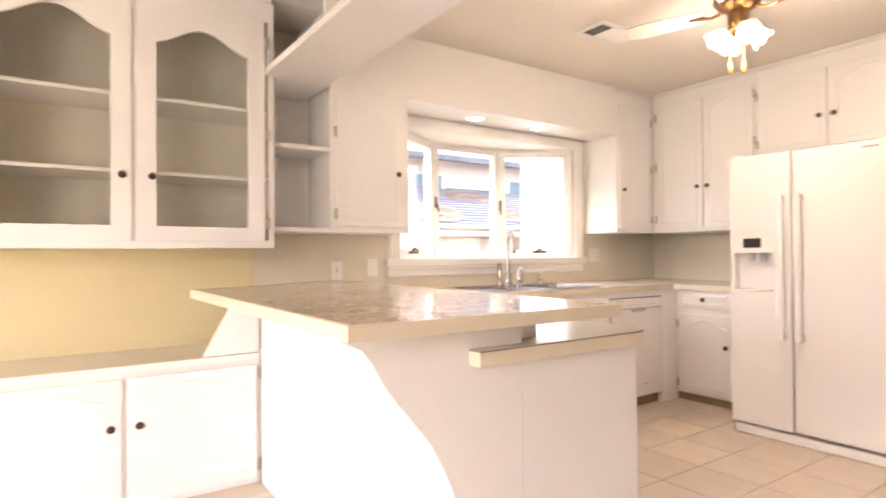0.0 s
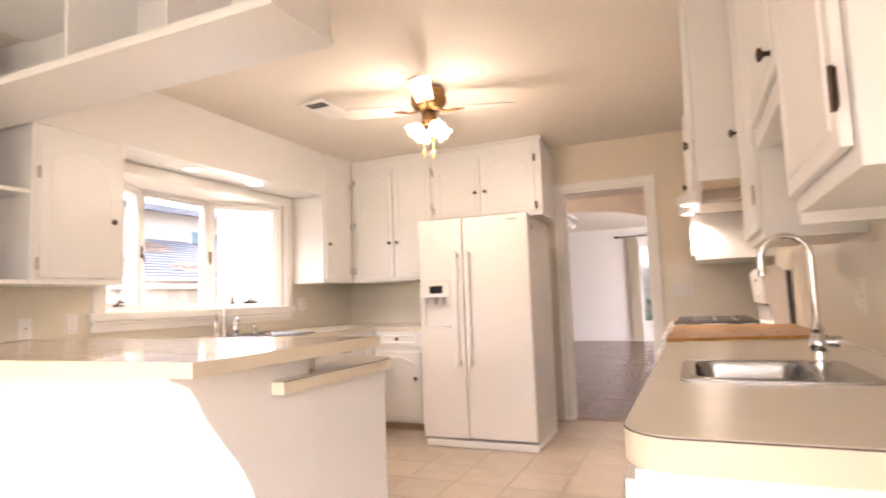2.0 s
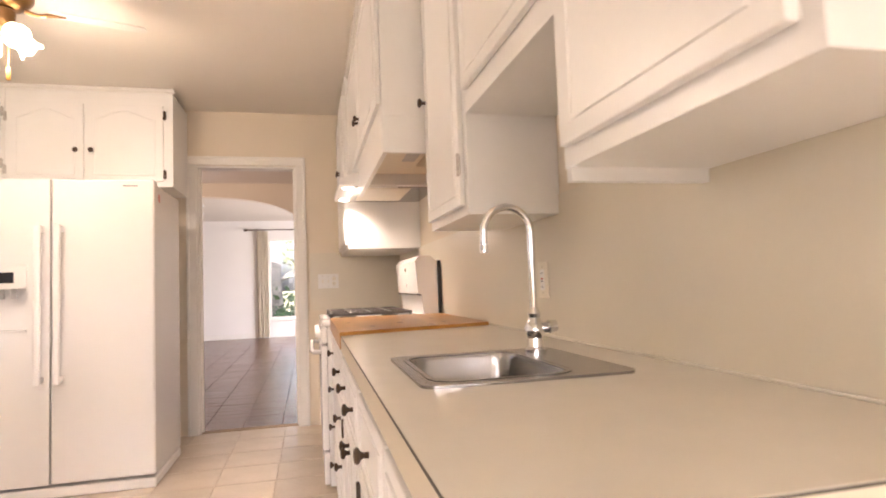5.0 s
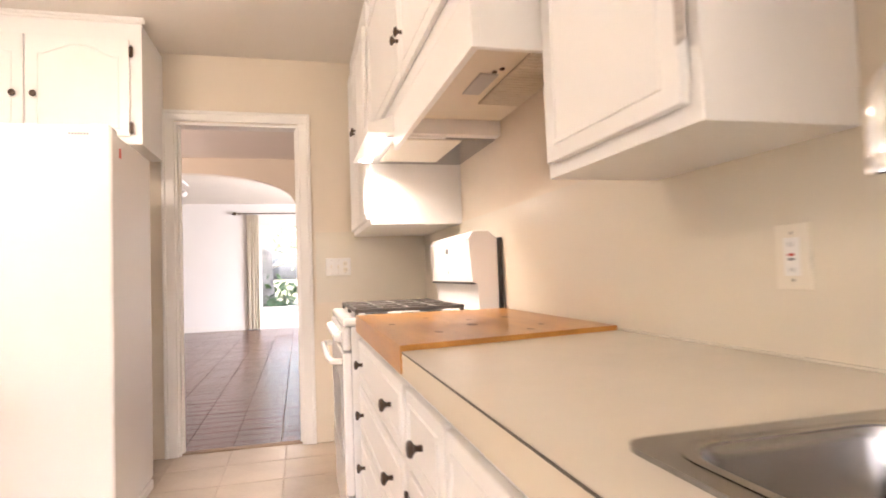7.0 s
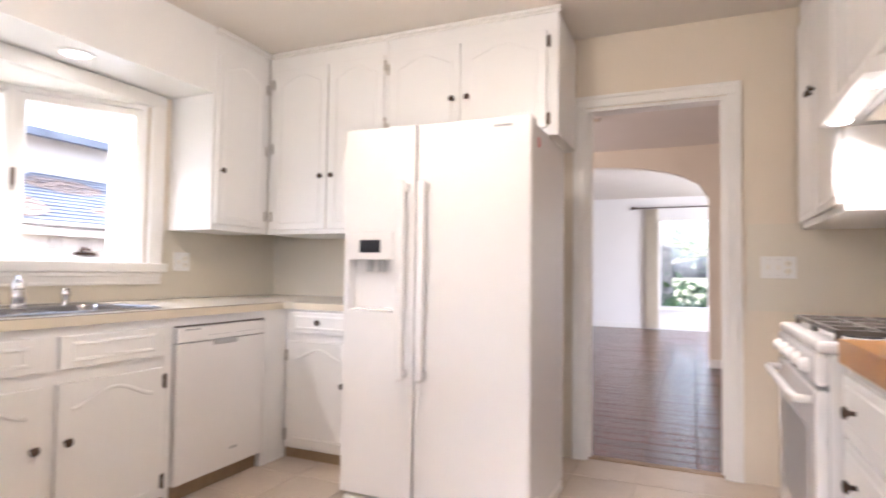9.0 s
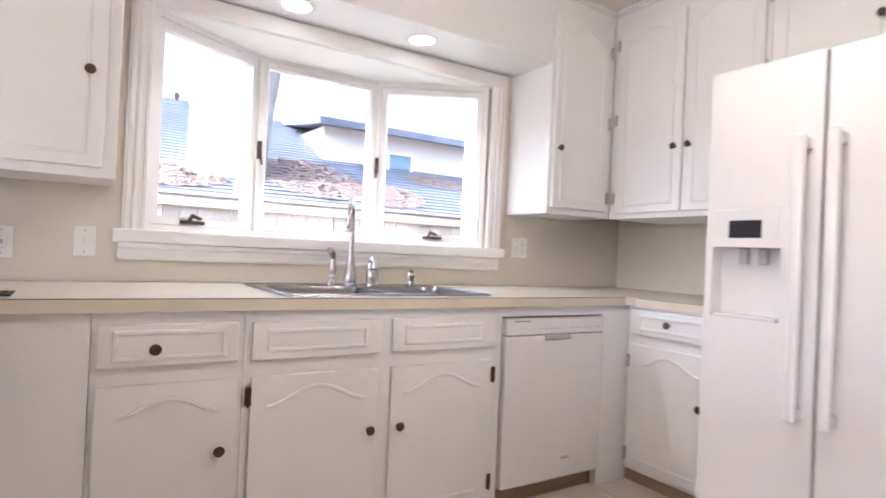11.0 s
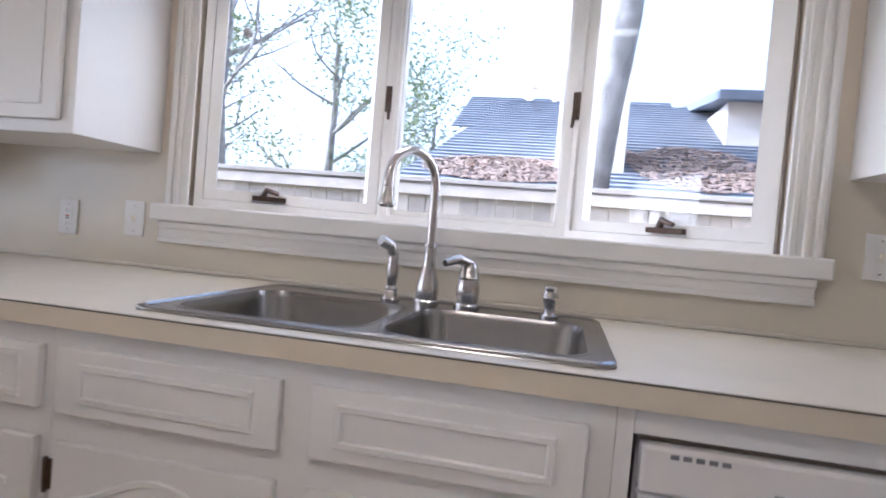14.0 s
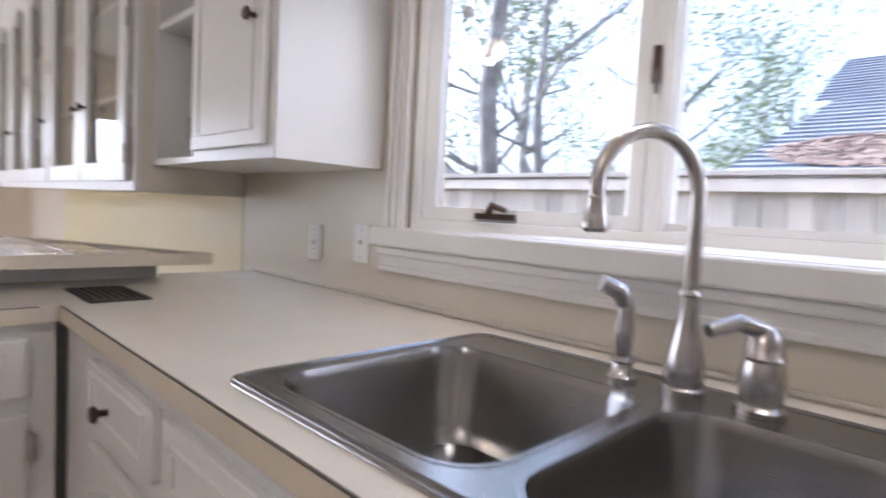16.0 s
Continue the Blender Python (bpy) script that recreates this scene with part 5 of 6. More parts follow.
solo("gusset_panel", bm, M_CAB, "white sloping wing panel on the buffet under the bar", "panel")

# ---- ceiling fan and vent ----
CX, CY = 1.82, -1.67
fan = thing("ceiling_fan", (CX, CY, 1.95), "antique brass ceiling fan with lit tulip shades", "ceiling fan")
part("motor", lathe((CX, CY, H - 0.0005), (0, 0, -1), ((0.10, 0), (0.115, 0.02), (0.112, 0.06), (0.12, 0.065), (0.118, 0.10), (0.095, 0.13), (0.06, 0.15), (0.045, 0.155)), 32), M_BRASS, fan, "", True)
part("switch_housing", lathe((CX, CY, H - 0.15), (0, 0, -1), ((0.04, 0), (0.05, 0.012), (0.048, 0.065), (0.035, 0.085), (0.02, 0.09)), 24), M_BRASS, fan, "", True)
for k in range(4):
    a = radians(18 + 90 * k)
    d, s = Vector((math.cos(a), math.sin(a), 0)), Vector((-math.sin(a), math.cos(a), 0))
    c = Vector((CX, CY, H - 0.145))
    bm = bmesh.new()
    pl = [(0.17, -0.055), (0.50, -0.068), (0.56, -0.055), (0.575, 0.0), (0.56, 0.055), (0.50, 0.068), (0.17, 0.055)]
    up = [bm.verts.new(c + d * r + s * w + Vector((0, 0, 0.012 + w * 0.2))) for r, w in pl]
    dn = [bm.verts.new(c + d * r + s * w + Vector((0, 0, 0.005 + w * 0.2))) for r, w in pl]
    bm.faces.new(up), bm.faces.new(dn[::-1])
    for i in range(7):
        bm.faces.new((up[i], dn[i], dn[(i + 1) % 7], up[(i + 1) % 7]))
    bl = part("blade", bm, M_BLADE, fan, "pale fan blade")
    bm = tube([c + d * 0.08, c + d * 0.13 - Vector((0, 0, 0.012)), c + d * 0.18, c + d * 0.24 + Vector((0, 0, 0.003))], [0.011, 0.008, 0.012, 0.006], 8)
    part("blade_arm", bm, M_BRASS, bl, "brass blade arm", True)
for k in range(4):
    a = radians(50 + 90 * k)
    d = Vector((math.cos(a), math.sin(a), 0))
    p = Vector((CX, CY, H - 0.225)) + d * 0.03
    ax = (d * 0.75 + Vector((0, 0, -0.66))).normalized()
    part("lamp_arm", tube([p - d * 0.02, p + ax * 0.05], [0.01, 0.014], 10), M_BRASS, fan, "", True)
    q = p + ax * 0.045
    bm = lathe(q, ax, ((0.016, 0), (0.03, 0.012), (0.042, 0.035), (0.046, 0.06), (0.056, 0.078), (0.05, 0.079), (0.038, 0.06), (0.01, 0.05)), 16)
    for v in bm.verts:
        r = (v.co - q).dot(ax)
        if r > 0.07:
            rel = v.co - q - ax * r
            ang = math.atan2(rel.dot(ax.orthogonal().normalized()), rel.dot(ax.cross(ax.orthogonal()).normalized()))
            v.co += ax * 0.007 * math.cos(5 * ang)
    part("tulip_shade", bm, M_BULB, fan, "lit frosted tulip glass shade", True)
    lamp("fan_bulb", "POINT", pose(*(q + ax * 0.11)), 1.6, WARM, soft=0.04)
for o, l in (((0.035, -0.02), 0.21), ((-0.03, -0.03), 0.20)):
    x, y = CX + o[0], CY + o[1]
    bm = tube([(x, y, H - 0.21), (x, y, H - 0.21 - l)], 0.0018, 6)
    lathe((x, y, H - 0.21 - l), (0, 0, -1), ((0.004, 0), (0.009, 0.01), (0.009, 0.06), (0.003, 0.065)), 10, bm)
    part("pull_chain", bm, mat("brass_bright", (0.55, 0.33, 0.08), 0.3, 0.8) if l == 0.21 else bpy.data.materials["brass_bright"], fan, "brass pull chain", True)

reg = thing("ceiling_vent", (1.01, -1.67, H), "white rectangular ceiling air register with slats", "air vent")
V0, V1, V2, V3 = 0.90, 1.12, -1.87, -1.47
part("frame", plate([(V0, V2), (V1, V2), (V1, V3), (V0, V3)], [[(V0 + 0.03, V2 + 0.03), (V1 - 0.03, V2 + 0.03), (V1 - 0.03, V3 - 0.03), (V0 + 0.03, V3 - 0.03)]], H - 0.010, H - 0.0005), M_TRIM, reg)
# no duct is cut here; its shade is the colour of this sheet
part("backing", box(V0 + 0.03, V1 - 0.03, V2 + 0.03, V3 - 0.03, H - 0.003, H - 0.0006), M_DARK, reg, "dark sheet for the shade of the duct")
for i in range(14):
    y = V2 + 0.135 + i * 0.017
    bm = bmesh.new()
    vs = [bm.verts.new(p) for p in ((V0 + 0.03, y, H - 0.004), (V1 - 0.03, y, H - 0.004), (V1 - 0.03, y + 0.012, H - 0.011), (V0 + 0.03, y + 0.012, H - 0.011))]
    f = bm.faces.new(vs)
    r = bmesh.ops.extrude_face_region(bm, geom=[f])
    bmesh.ops.translate(bm, vec=(0, 0.002, 0.001), verts=[v for v in r["geom"] if isinstance(v, bmesh.types.BMVert)])
    part("slat", bm, M_TRIM, reg)

# ---- plates on the walls ----


def wall_plate(fr, u, v, w, h, kind, label, material=M_PLATEW):
    at = fr.p(u, v, 0.0065)
    ob = thing("wall_plate", at, label, "wall plate", "switches and outlets")
    part("cover", slab(fr, u - w / 2, u + w / 2, v - h / 2, v + h / 2, 0.0065, 0.0125, 0.002), material, ob)
    gangs = kind
    for i, g in enumerate(gangs):
        uu = u + (i - (len(gangs) - 1) / 2) * 0.046
        if g == "s":
            part("slot", slab(fr, uu - 0.005, uu + 0.005, v - 0.012, v + 0.012, 0.012, 0.0132), M_PLATE, ob)
            part("toggle", slab(fr, uu - 0.004, uu + 0.004, v - 0.002, v + 0.009, 0.012, 0.023, 0.0015), M_PLATE, ob, "ivory toggle")
        elif g == "o":
            for dv in (-0.02, 0.02):
                soc = part("socket", lathe(fr.p(uu, v + dv, 0.012), fr.n, ((0.016, 0), (0.016, 0.0015), (0.0145, 0.002)), 16), M_PLATE, ob)
                for du in (-0.007, 0.005):
                    part("slot", slab(fr, uu + du, uu + du + 0.002, v + dv - 0.004, v + dv + 0.005, 0.0138, 0.0145), M_INK, soc)
        elif g == "g":
            part("insert", slab(fr, uu - 0.017, uu + 0.017, v - 0.034, v + 0.034, 0.012, 0.0145, 0.002), M_PLATEW, ob)
            part("test_button", slab(fr, uu - 0.006, uu + 0.006, v + 0.001, v + 0.006, 0.014, 0.016), M_RED, ob, "red test button")
            part("reset_button", slab(fr, uu - 0.006, uu + 0.006, v - 0.007, v - 0.002, 0.014, 0.016), M_INK, ob)
            for dv in (-0.023, 0.022):
                for du in (-0.005, 0.004):
                    part("slot", slab(fr, uu + du, uu + du + 0.0015, v + dv - 0.004, v + dv + 0.004, 0.014, 0.0151), M_INK, ob)
        elif g == "j":
            part("jack", lathe(fr.p(uu, v, 0.012), fr.n, ((0.007, 0), (0.006, 0.008), (0.004, 0.010)), 12), M_NICKEL, ob, "", True)
        for dv in (-h * 0.36, h * 0.36):
            part("screw", lathe(fr.p(uu, v + dv, 0.012), fr.n, ((0.003, 0), (0.003, 0.001)), 8), M_NICKEL, ob)


FWW = Face((XW, 0, 0), (0, 1, 0), (1, 0, 0))
FNW = Face((0, YN, 0), (1, 0, 0), (0, -1, 0))
FEW = Face((XE, 0, 0), (0, 1, 0), (-1, 0, 0))
wall_plate(FWW, -2.79, 1.074, 0.073, 0.117, "s", "white single switch plate beside window")
wall_plate(FWW, -3.05, 1.06, 0.073, 0.117, "g", "white outlet plate with test buttons by window")
wall_plate(FWW, -0.585, 1.145, 0.118, 0.117, "so", "white switch and outlet plate beside window")
wall_plate(FNW, 1.10, 1.13, 0.073, 0.117, "o", "white outlet plate in corner by refrigerator")
wall_plate(FNW, 3.275, 1.152, 0.165, 0.117, "sso", "white plate with two switches and outlet by stove")
wall_plate(FEW, -2.775, 1.10, 0.073, 0.117, "g", "ivory outlet plate with red test button", M_PLATE)
FEP = Face((XE + 0.006, 0, 0), (0, 1, 0), (-1, 0, 0))
wall_plate(FEP, -4.165, 1.265, 0.073, 0.117, "j", "white cable jack plate beyond the counter")
wall_plate(FEP, -4.20, 1.10, 0.118, 0.117, "ss", "white double switch plate beyond the counter")
structure("backsplash_trim", box(XE - 0.0065, XE - 0.0005, YE - 0.0020, YE - 0.0002, ZE, ZQ), M_TOE, "thin dark edge of backsplash", "trim")

# ---- living side: window, curtain, lamps ----
lw = thing("window_2", ((WX0 + WX1) / 2, FY, WZ0), "tall white living room window onto the garden", "window", kind="structure")
FL = Face((0, FY, 0), (1, 0, 0), (0, -1, 0))
part("window_frame", rim(FL, WX0, WX1, WZ0, WZ1, 0.045, -0.10, 0.012), M_TRIM, lw)
part("window_sill", box(WX0 - 0.06, WX1 + 0.06, FY - 0.05, FY, WZ0 - 0.04, WZ0 - 0.002, 0.004), M_TRIM, lw)
part("pane", box(WX0 + 0.04, WX1 - 0.04, FY + 0.05, FY + 0.055, WZ0 + 0.04, WZ1 - 0.04), M_GLASS, lw).visible_shadow = False
cur = bmesh.new()
prev = None
for i in range(49):
    s = i / 48
    x = 1.95 + 0.25 * s
    y = FY - 0.085 + 0.028 * math.sin(s * 2 * math.pi * 7)
    a, b = cur.verts.new((x, y, 2.45)), cur.verts.new((x + 0.01 * math.sin(s * 20), y * 1.0 + 0.01 * math.sin(s * 31), 0.02))
    if prev:
        cur.faces.new((prev[0], a, b, prev[1]))
    prev = (a, b)
r = bmesh.ops.extrude_face_region(cur, geom=cur.faces[:])
bmesh.ops.translate(cur, vec=(0, 0.004, 0), verts=[v for v in r["geom"] if isinstance(v, bmesh.types.BMVert)])
solo("curtain", cur, M_CURTAIN, "cream curtain hanging in folds beside window", "curtain", smooth=True)
rod = thing("curtain_rod", (2.5, FY - 0.09, 2.47), "thin dark curtain rod above living room window", "curtain rod")
part("rod", tube([(1.76, FY - 0.09, 2.48), (3.4, FY - 0.09, 2.48)], 0.012, 10), M_BRONZE, rod)
part("finial", lathe((1.76, FY - 0.09, 2.48), (-1, 0, 0), ((0.012, 0), (0.03, 0.02), (0.034, 0.05), (0.02, 0.08), (0.004, 0.10))), M_BRONZE, rod, "", True)
part("bracket", box(1.80, 1.82, FY - 0.10, FY, 2.46, 2.50), M_BRONZE, rod)
sd = thing("smoke_detector", (1.93, 2.75, HL), "round white smoke detector on hall ceiling", "smoke detector")
part("base", lathe((1.93, 2.75, HL - 0.0005), (0, 0, -1), ((0.075, 0), (0.075, 0.01), (0.06, 0.012)), 28), M_TRIM, sd, "", True)
part("cover", lathe((1.93, 2.75, HL - 0.012), (0, 0, -1), ((0.06, 0), (0.055, 0.022), (0.03, 0.03), (0.01, 0.031)), 28), M_PLATE, sd, "", True)
tr = thing("track_light", (1.23, 5.9, HL), "white ceiling track light with two lit spots", "track light")
part("track", box(1.215, 1.25, 5.5, 6.7, HL - 0.03, HL - 0.0005, 0.003), M_TRIM, tr)
for y in (5.75, 6.15):
    part("spot", lathe((1.235, y, HL - 0.17), (0.5, -0.5, -0.7), ((0.03, 0), (0.045, 0.05), (0.05, 0.11), (0.045, 0.112))), M_TRIM, tr, "", True)
    part("stem", tube([(1.235, y, HL - 0.03), (1.235, y, HL - 0.19)], 0.012, 8), M_TRIM, tr)

# ---- outside ----
structure("ground", box(-400, 400, -400, 400, -0.62, -0.42), M_GRASS, "lawn and leaf-strewn ground round the house", "ground")

# fence of upright boards
XFN, ZFN = -2.9, 1.525
fence = thing("board_fence", (XFN, -3.0, -0.42), "weathered cedar board fence behind the house", "fence")
part("cap", box(XFN - 0.05, XFN + 0.06, -16, 9, ZFN - 0.02, ZFN + 0.015, 0.003), M_FENCE, fence)
part("rail", box(XFN + 0.012, XFN + 0.05, -16, 9, ZFN - 0.12, ZFN - 0.04, 0.003), M_FENCE, fence)
part("rail", box(XFN - 0.06, XFN - 0.012, -16, 9, 0.1, 0.18, 0.003), M_FENCE, fence)
rnd = random.Random(4)
me = None
y = -16.0
while y < 9:
    w = 0.142
    if me is None:
        bm = box(-0.011, 0.011, 0.002, w - 0.003, 0, ZFN - 0.025 + 0.42, 0.003)
        me = finish(bm, "board", M_FENCE)
    ob = new("board", me)
    ob.parent = fence
    ob.location = Vector((XFN + rnd.uniform(-0.005, 0.005), y, -0.42)) - BASE[fence]
    y += w


def shingled(house, p, q, r, s, courses, name="roof"):
    """A roof slope between the eave p-q and the ridge s-r, laid in stepped courses."""
    p, q, r, s = (Vector(k) for k in (p, q, r, s))
    bm = bmesh.new()
    nrm = (q - p).cross(s - p).normalized()
    if nrm.z < 0:
        nrm = -nrm
    for i in range(courses):
        a, b = i / courses, (i + 1.15) / courses
        b = min(b, 1.0)
        lo = [p.lerp(s, a) + nrm * 0.035, q.lerp(r, a) + nrm * 0.035]
        hi = [q.lerp(r, b) + nrm * 0.004, p.lerp(s, b) + nrm * 0.004]
        dn = [p.lerp(s, a), q.lerp(r, a)]
        v = [bm.verts.new(k) for k in lo + hi]
        d = [bm.verts.new(k) for k in dn]
        bm.faces.new(v)
        bm.faces.new((d[0], d[1], v[1], v[0]))
    part(name, bm, M_ROOF, house, "grey shingle roof")


def litter(house, p, q, s, spots, seed):
    """Drifts of dry leaves lying on a roof slope."""
    p, q, s = Vector(p), Vector(q), Vector(s)
    rn = random.Random(seed)
    e1, e2 = q - p, s - p
    n = e1.cross(e2).normalized()
    n = n if n.z > 0 else -n
    bm = bmesh.new()
    for cu, cv, ru, rv, k in spots:
        for _ in range(k * 2):
            a, d = rn.uniform(0, 2 * math.pi), math.sqrt(rn.random())
            c = p + e1 * (cu + ru * d * math.cos(a)) + e2 * max(0.01, cv + rv * d * math.sin(a)) + n * rn.uniform(0.030, 0.045)
            t = Vector((rn.uniform(-1, 1), rn.uniform(-1, 1), rn.uniform(-0.15, 0.15))).normalized() * 0.030
            b = n.cross(t).normalized() * 0.020
            bm.faces.new([bm.verts.new(c + k2) for k2 in (t, b, -t, -b)])
    ob = part("leaf_litter", bm, M_LITTER, house, "drifts of dry brown leaves")
    tagged(ob, kind="stuff")


# neighbour's house: low hipped roof, upper storey, chimney
nh = thing("neighbour_house", (-9, 0, -0.42), "neighbouring house with grey shingle roofs and pale stucco", "house")
E0, E1 = -4.9, -8.5
ZEV, ZRG = 1.70, 3.50
part("wall", box(-13, -5.3, -3.1, 9, -0.42, ZEV + 0.05), M_STUCCO, nh)
shingled(nh, (E0, -3.45, ZEV), (E0, 9, ZEV), (E1, 9, ZRG), (E1, -2.55, ZRG), 30)
shingled(nh, (-12, -3.45, ZEV), (E0, -3.45, ZEV), (E1, -2.55, ZRG), (E1 - 0.5, -2.55, ZRG), 26)
part("fascia", box(E0 - 0.02, E0 + 0.02, -3.45, 9, ZEV - 0.16, ZEV + 0.005), M_TRIM, nh)
litter(nh, (E0, -3.45, ZEV), (E0, 9, ZEV), (E1, -3.45, ZRG), [(0.10, 0.12, 0.08, 0.11, 2200), (0.19, 0.30, 0.04, 0.10, 500), (0.28, 0.22, 0.06, 0.20, 1600), (0.36, 0.12, 0.06, 0.12, 1600), (0.55, 0.1, 0.08, 0.08, 900), (0.48, 0.35, 0.05, 0.08, 400)], 3)
# upper gabled block behind
shingled(nh, (-8.9, -3.65, 3.10), (-8.9, 0.4, 3.10), (-10.6, 0.4, 4.08), (-10.6, -3.6, 4.08), 14)
part("upper_wall", box(-13, -9.15, -3.45, 0.4, 2.4, 3.15), M_STUCCO, nh)
part("vent_pipe", lathe((-10.5, -2.35, 4.0), (0, 0, 1), ((0.06, 0), (0.06, 0.25), (0.11, 0.25), (0.11, 0.35), (0.03, 0.42))), M_STUCCO, nh)
# chimney
CHX, CH0, CH1 = -5.4, -1.60, -0.80
ch = part("chimney", box(CHX - 0.7, CHX, CH0, CH1, -0.42, 5.6, 0.01), M_STUCCO, nh, "pale stuccoed chimney")
bm = bmesh.new()
for z in (4.0, 4.08, 4.16):
    box(CHX - 0.73, CHX + 0.03, CH0 - 0.03, CH1 + 0.03, z, z + 0.04, 0.004, bm)
part("chimney_band", bm, M_STUCCO, ch)
# right hand upper storey with window
part("upper_storey", box(-9.0, -6.6, 0.54, 7.0, 2.0, 3.15), M_STUCCO, nh)
bm = bmesh.new()
va = [bm.verts.new(p) for p in ((-6.25, 0.35, 3.10), (-6.25, 7.3, 3.10), (-9.0, 7.3, 3.5), (-9.0, 0.35, 3.5))]
f = bm.faces.new(va)
r = bmesh.ops.extrude_face_region(bm, geom=[f])
bmesh.ops.translate(bm, vec=(0, 0, 0.12), verts=[v for v in r["geom"] if isinstance(v, bmesh.types.BMVert)])
part("flat_roof", bm, M_ROOF, nh)
part("roof_pipe", lathe((-7.4, 1.75, 3.3), (0, 0, 1), ((0.06, 0), (0.06, 0.22), (0.12, 0.22), (0.12, 0.3), (0.03, 0.36))), M_STUCCO, nh)
FHW = Face((-6.6, 0, 0), (0, 1, 0), (1, 0, 0))
for a, b in ((1.26, 2.24), (4.0, 5.0)):
    hw = part("window", rim(FHW, a, b, 2.50, 2.86, 0.04, 0.0, 0.05), M_TRIM, nh)
    part("pane", oriented(FHW, a + 0.04, b - 0.04, 2.53, 2.83, 0.004, 0.012), mat("sky_blue_pane", (0.20, 0.30, 0.34), 0.08, vary=0.1) if a < 2 else bpy.data.materials["sky_blue_pane"], hw)
    part("mullion", oriented(FHW, (a + b) / 2 - 0.02, (a + b) / 2 + 0.02, 2.53, 2.83, 0.012, 0.04), M_TRIM, hw)


def limb(bm, p, d, length, r, depth, rn, tips):
    pts, rad = [p.copy()], [r]
    k = 5
    for i in range(k):
        d = (d + Vector((rn.uniform(-1, 1), rn.uniform(-1, 1), rn.uniform(-0.3, 0.7))) * 0.16).normalized()
        p = p + d * length / k
        pts.append(p.copy())
        rad.append(r * (1 - 0.55 * (i + 1) / k))
    tube(pts, rad, 6 if r > 0.03 else 4, bm)
    if depth == 0:
        tips.append(p)
        return
    for j in range(rn.choice((2, 3))):
        q = pts[rn.randint(2, k)]
        nd = (d + Vector((rn.uniform(-1, 1), rn.uniform(-1, 1), rn.uniform(-0.2, 0.8))) * 0.8).normalized()
        limb(bm, q, nd, length * rn.uniform(0.5, 0.75), r * 0.45, depth - 1, rn, tips)


def tree(at, h, r, seed, leaves, spread, label, lean=(0, 0)):
    rn = random.Random(seed)
    ob = thing("tree", at, label, "tree", "garden trees")
    at = Vector(at)
    bm, tips = bmesh.new(), []
    pts, rad = [], []
    for i in range(9):
        s = i / 8
        pts.append(at + Vector((lean[0] * s + rn.uniform(-0.05, 0.05) * (s > 0), lean[1] * s + rn.uniform(-0.05, 0.05) * (s > 0), h * s)))
        rad.append(r * (1 - 0.62 * s) * (1.25 if i == 0 else 1))
    tube(pts, rad, 12, bm)
    for i in range(2, 9):
        for _ in range(2):
            d = Vector((rn.uniform(-1, 1), rn.uniform(-1, 1), rn.uniform(0.15, 0.9))).normalized()
            if i >= spread[1]:
                limb(bm, pts[i], d, spread[0] * rn.uniform(0.6, 1.1), rad[i] * 0.5, 2, rn, tips)
    part("trunk", bm, M_BARK, ob, "", True)
    bm = bmesh.new()
    for _ in range(leaves):
        c = rn.choice(tips) + Vector((rn.gauss(0, 0.32), rn.gauss(0, 0.32), rn.gauss(0, 0.25)))
        t = Vector((rn.uniform(-1, 1), rn.uniform(-1, 1), rn.uniform(-1, 1))).normalized()
        b = t.orthogonal().normalized()
        s = rn.uniform(0.035, 0.07)
        bm.faces.new([bm.verts.new(c + k) for k in (t * s, b * s * 0.5, -t * s, -b * s * 0.5)])
    if leaves:
        part("crown", bm, M_LEAF, ob, "loose green leaves")
    return ob


tree((-4.3, -1.40, -0.42), 7.5, 0.20, 11, 0, (2.0, 5), "large tree with mottled grey bark behind fence", (0.1, 0.75))
tree((-6.2, -6.6, -0.42), 5.2, 0.11, 5, 900, (1.6, 3), "bare-limbed young tree with sparse green leaves")
tree((-8.5, -9.6, -0.42), 6.5, 0.16, 6, 4500, (2.0, 2), "leafy tree beyond the fence")
tree((-12.0, -7.4, -0.42), 6.0, 0.16, 8, 5000, (2.0, 2), "leafy tree beyond the fence")
tree((-3.4, -5.25, -0.42), 7.5, 0.125, 9, 900, (1.6, 5), "tall tree with dark trunk in garden", (-0.1, 0.15))
tree((-12.5, -4.9, -0.42), 4.2, 0.10, 16, 2600, (1.5, 2), "leafy tree beside the neighbouring house")
tree((-13.5, -12.5, -0.42), 7.0, 0.2, 12, 5000, (2.2, 2), "leafy tree beyond the fence")
tree((2.12, 11.0, -0.42), 7.0, 0.36, 21, 3000, (2.2, 4), "thick-trunked tree outside living room window")
tree((4.4, 15.0, -0.42), 6.0, 0.2, 22, 8000, (2.0, 1), "leafy tree outside living room window")
tree((1.2, 15.5, -0.42), 6.0, 0.2, 23, 8000, (2.0, 1), "leafy tree outside living room window")

rn = random.Random(30)
bm = bmesh.new()
for _ in range(2600):
    c = Vector((2.7 + rn.gauss(0, 0.7), 10.2 + rn.uniform(-0.5, 1.4), -0.42 + abs(rn.gauss(0, 0.5))))
    t = Vector((rn.uniform(-1, 1), rn.uniform(-1, 1), rn.uniform(-0.2, 1))).normalized()
    b = t.orthogonal().normalized()
    s = rn.uniform(0.06, 0.16)
    bm.faces.new([bm.verts.new(c + k) for k in (t * s, b * s * 0.4, -t * s, -b * s * 0.4)])
tagged(solo("shrubs", bm, mat("shrub_leaf", (0.07, 0.15, 0.04), 0.5, vary=0.3, scale=4), "low green shrubs outside living room window", "shrub"), kind="stuff")

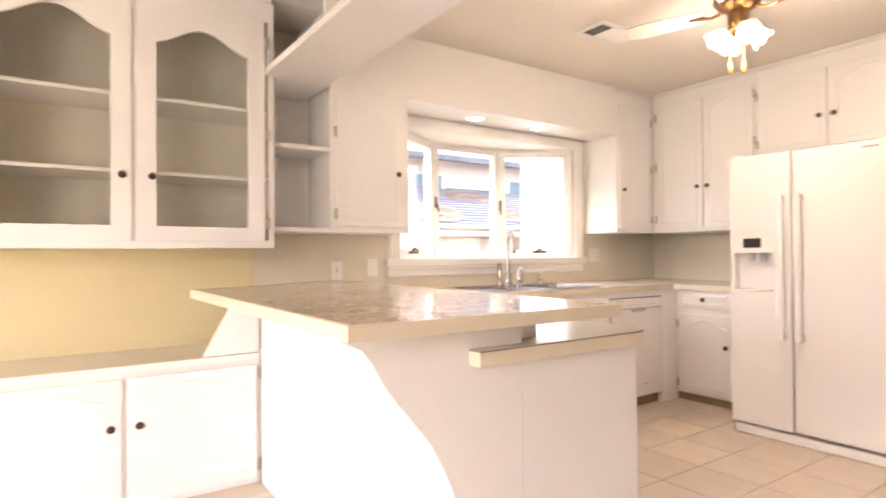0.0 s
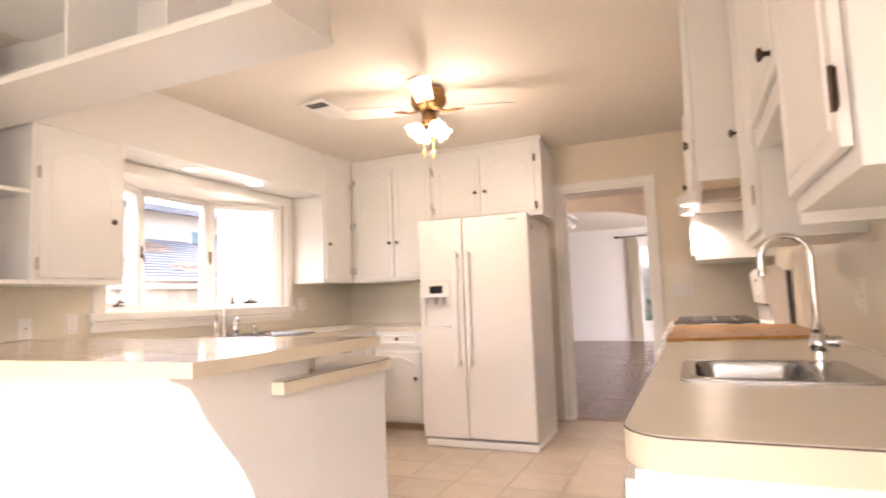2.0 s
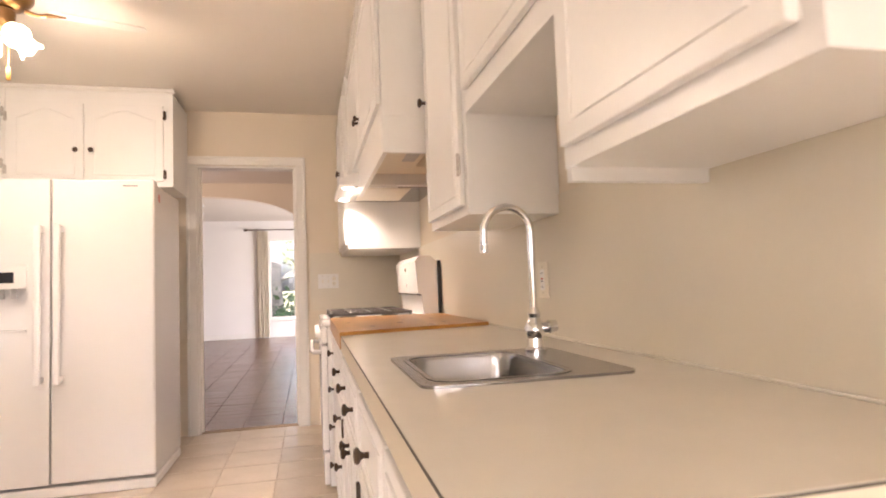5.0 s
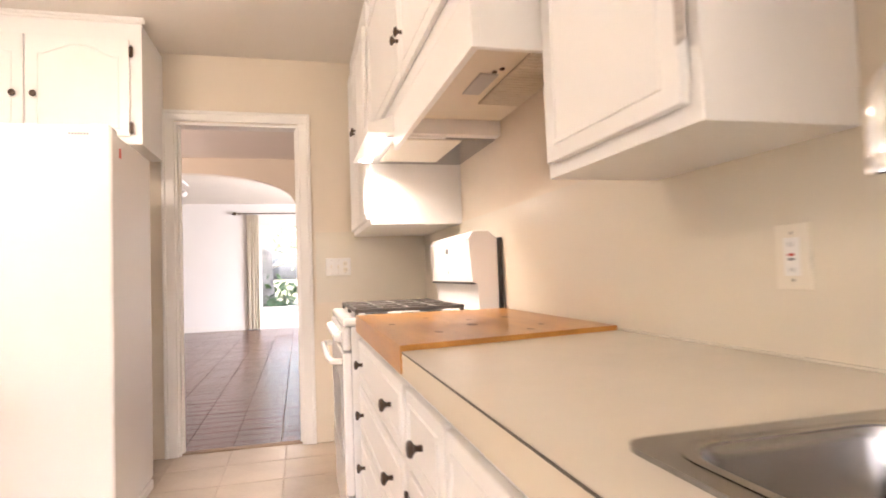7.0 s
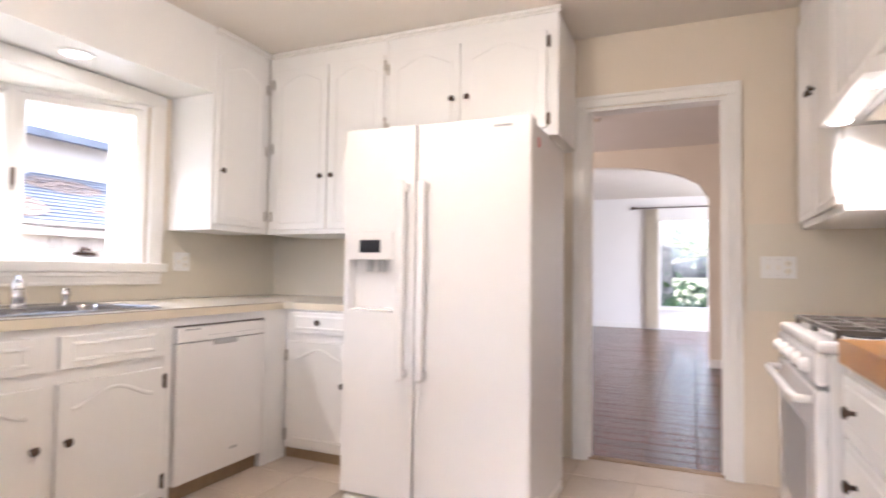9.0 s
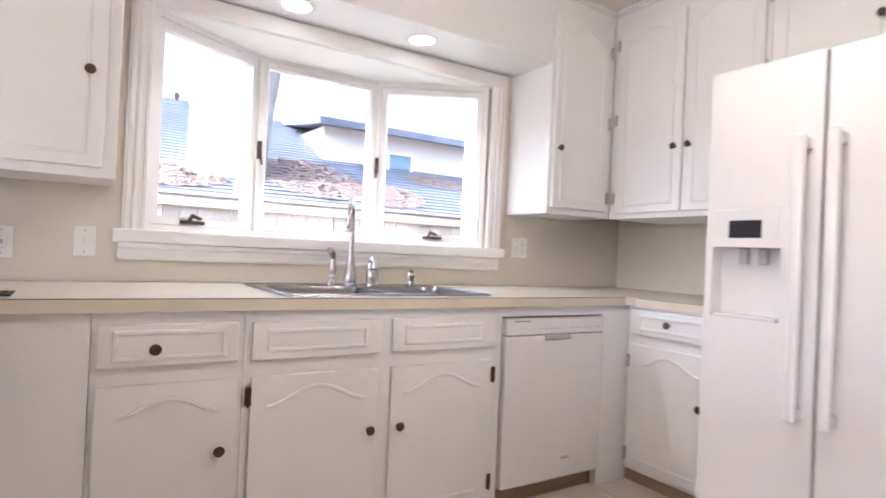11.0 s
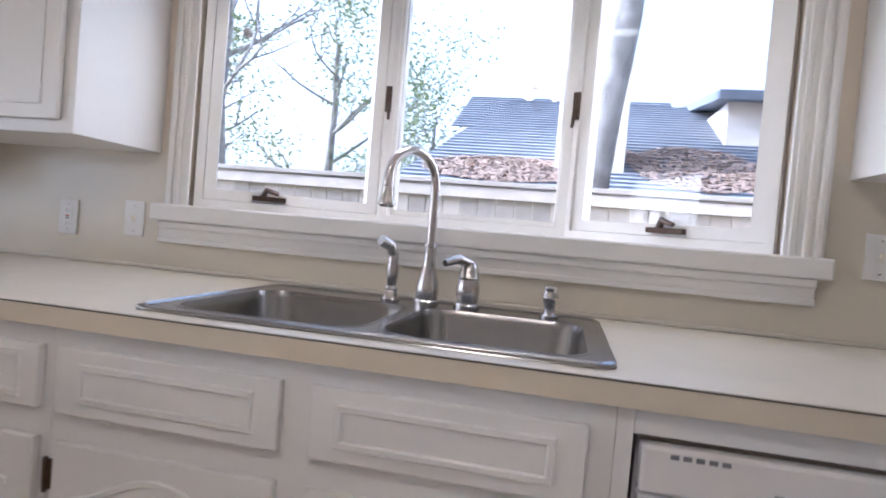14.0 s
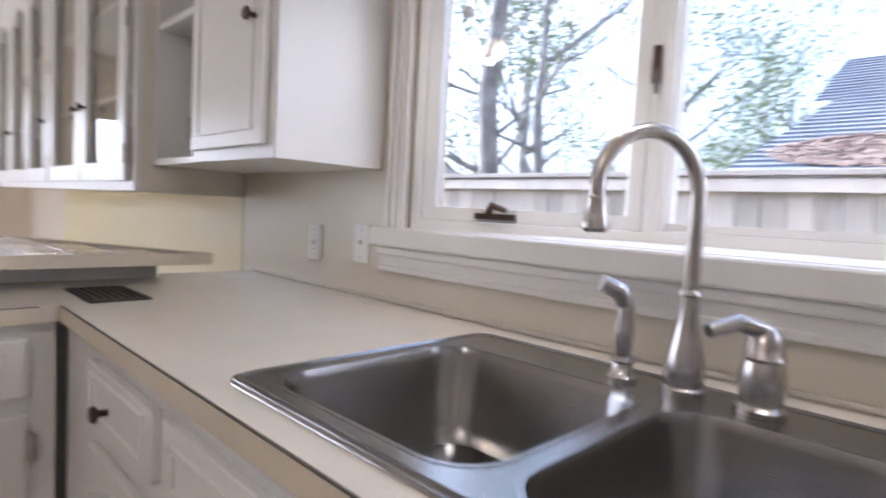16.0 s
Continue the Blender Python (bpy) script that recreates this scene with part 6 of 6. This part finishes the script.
# ---- floor and bar tiles, last ----
TS = 0.335
me = finish(box(-TS / 2 + 0.003, TS / 2 - 0.003, -TS / 2 + 0.003, TS / 2 - 0.003, -0.006, 0.0, 0.0015), "tile", M_FLOOR)
for i in range(12):
    for j in range(25):
        x, y = 0.0 + TS * (i + 0.5) - 0.10, YN + 0.055 - TS * (j + 0.5)
        if x - TS / 2 > XE or y < -8.0 or (x < 0.5 and y > -3.4) or x < -0.1 and y < -3.4:
            continue
        ob = new("tile", me)
        ob.parent = floor
        ob.location = Vector((x, y, 0.0)) - BASE[floor]
BW, BL = 0.152, 0.305
me = finish(box(-BL / 2 + 0.0028, BL / 2 - 0.0028, -BW / 2 + 0.0028, BW / 2 - 0.0028, -0.006, 0.0, 0.002), "paver", M_BRICK)
rest = bmesh.new()
rnd = random.Random(8)
for j in range(59):
    for i in range(25):
        x, y = LX0 + BL * (i + 0.5) + (BL / 2 if j % 2 else 0) * 0, YN + 0.065 + BW * (j + 0.5)
        near = 1.7 < x < 3.3 and y < 4.6
        if near:
            ob = new("paver", me)
            ob.parent = hall_floor
            ob.location = Vector((x, y, rnd.uniform(-0.001, 0.001))) - BASE[hall_floor]
        elif 0.3 < x < 4.6:
            dz = rnd.uniform(-0.001, 0.001)
            box(x - BL / 2 + 0.0028, x + BL / 2 - 0.0028, y - BW / 2 + 0.0028, y + BW / 2 - 0.0028, -0.006 + dz, dz, 0, rest)
tagged(part("paver_field", rest, M_BRICK, hall_floor), kind="stuff")
nx, ny = 20, 6
tw_, th_ = (PX - 0.0125 - 0.02) / nx, (PY1 - PY0 - 0.025) / ny
me = finish(box(-tw_ / 2 + 0.002, tw_ / 2 - 0.002, -th_ / 2 + 0.002, th_ / 2 - 0.002, -0.004, 0.0, 0.001), "bar_tile", M_TILE)
rnd = random.Random(2)
for i in range(nx):
    for j in range(ny):
        cx, cy = 0.02 + tw_ * (i + 0.5), PY0 + 0.0125 + th_ * (j + 0.5)
        if (cx - tw_ / 2 - 0.648) * (PY1 - PY0) < (cy - th_ / 2 - PY0) * (0.228 - 0.648):
            continue
        ob = new("bar_tile", me)
        ob.parent = pen
        ob.location = Vector((0.02 + tw_ * (i + 0.5), PY0 + 0.0125 + th_ * (j + 0.5), PZ + rnd.uniform(-0.0006, 0.0004))) - BASE[pen]
        ob.rotation_euler = (rnd.uniform(-0.004, 0.004), rnd.uniform(-0.004, 0.004), 0)
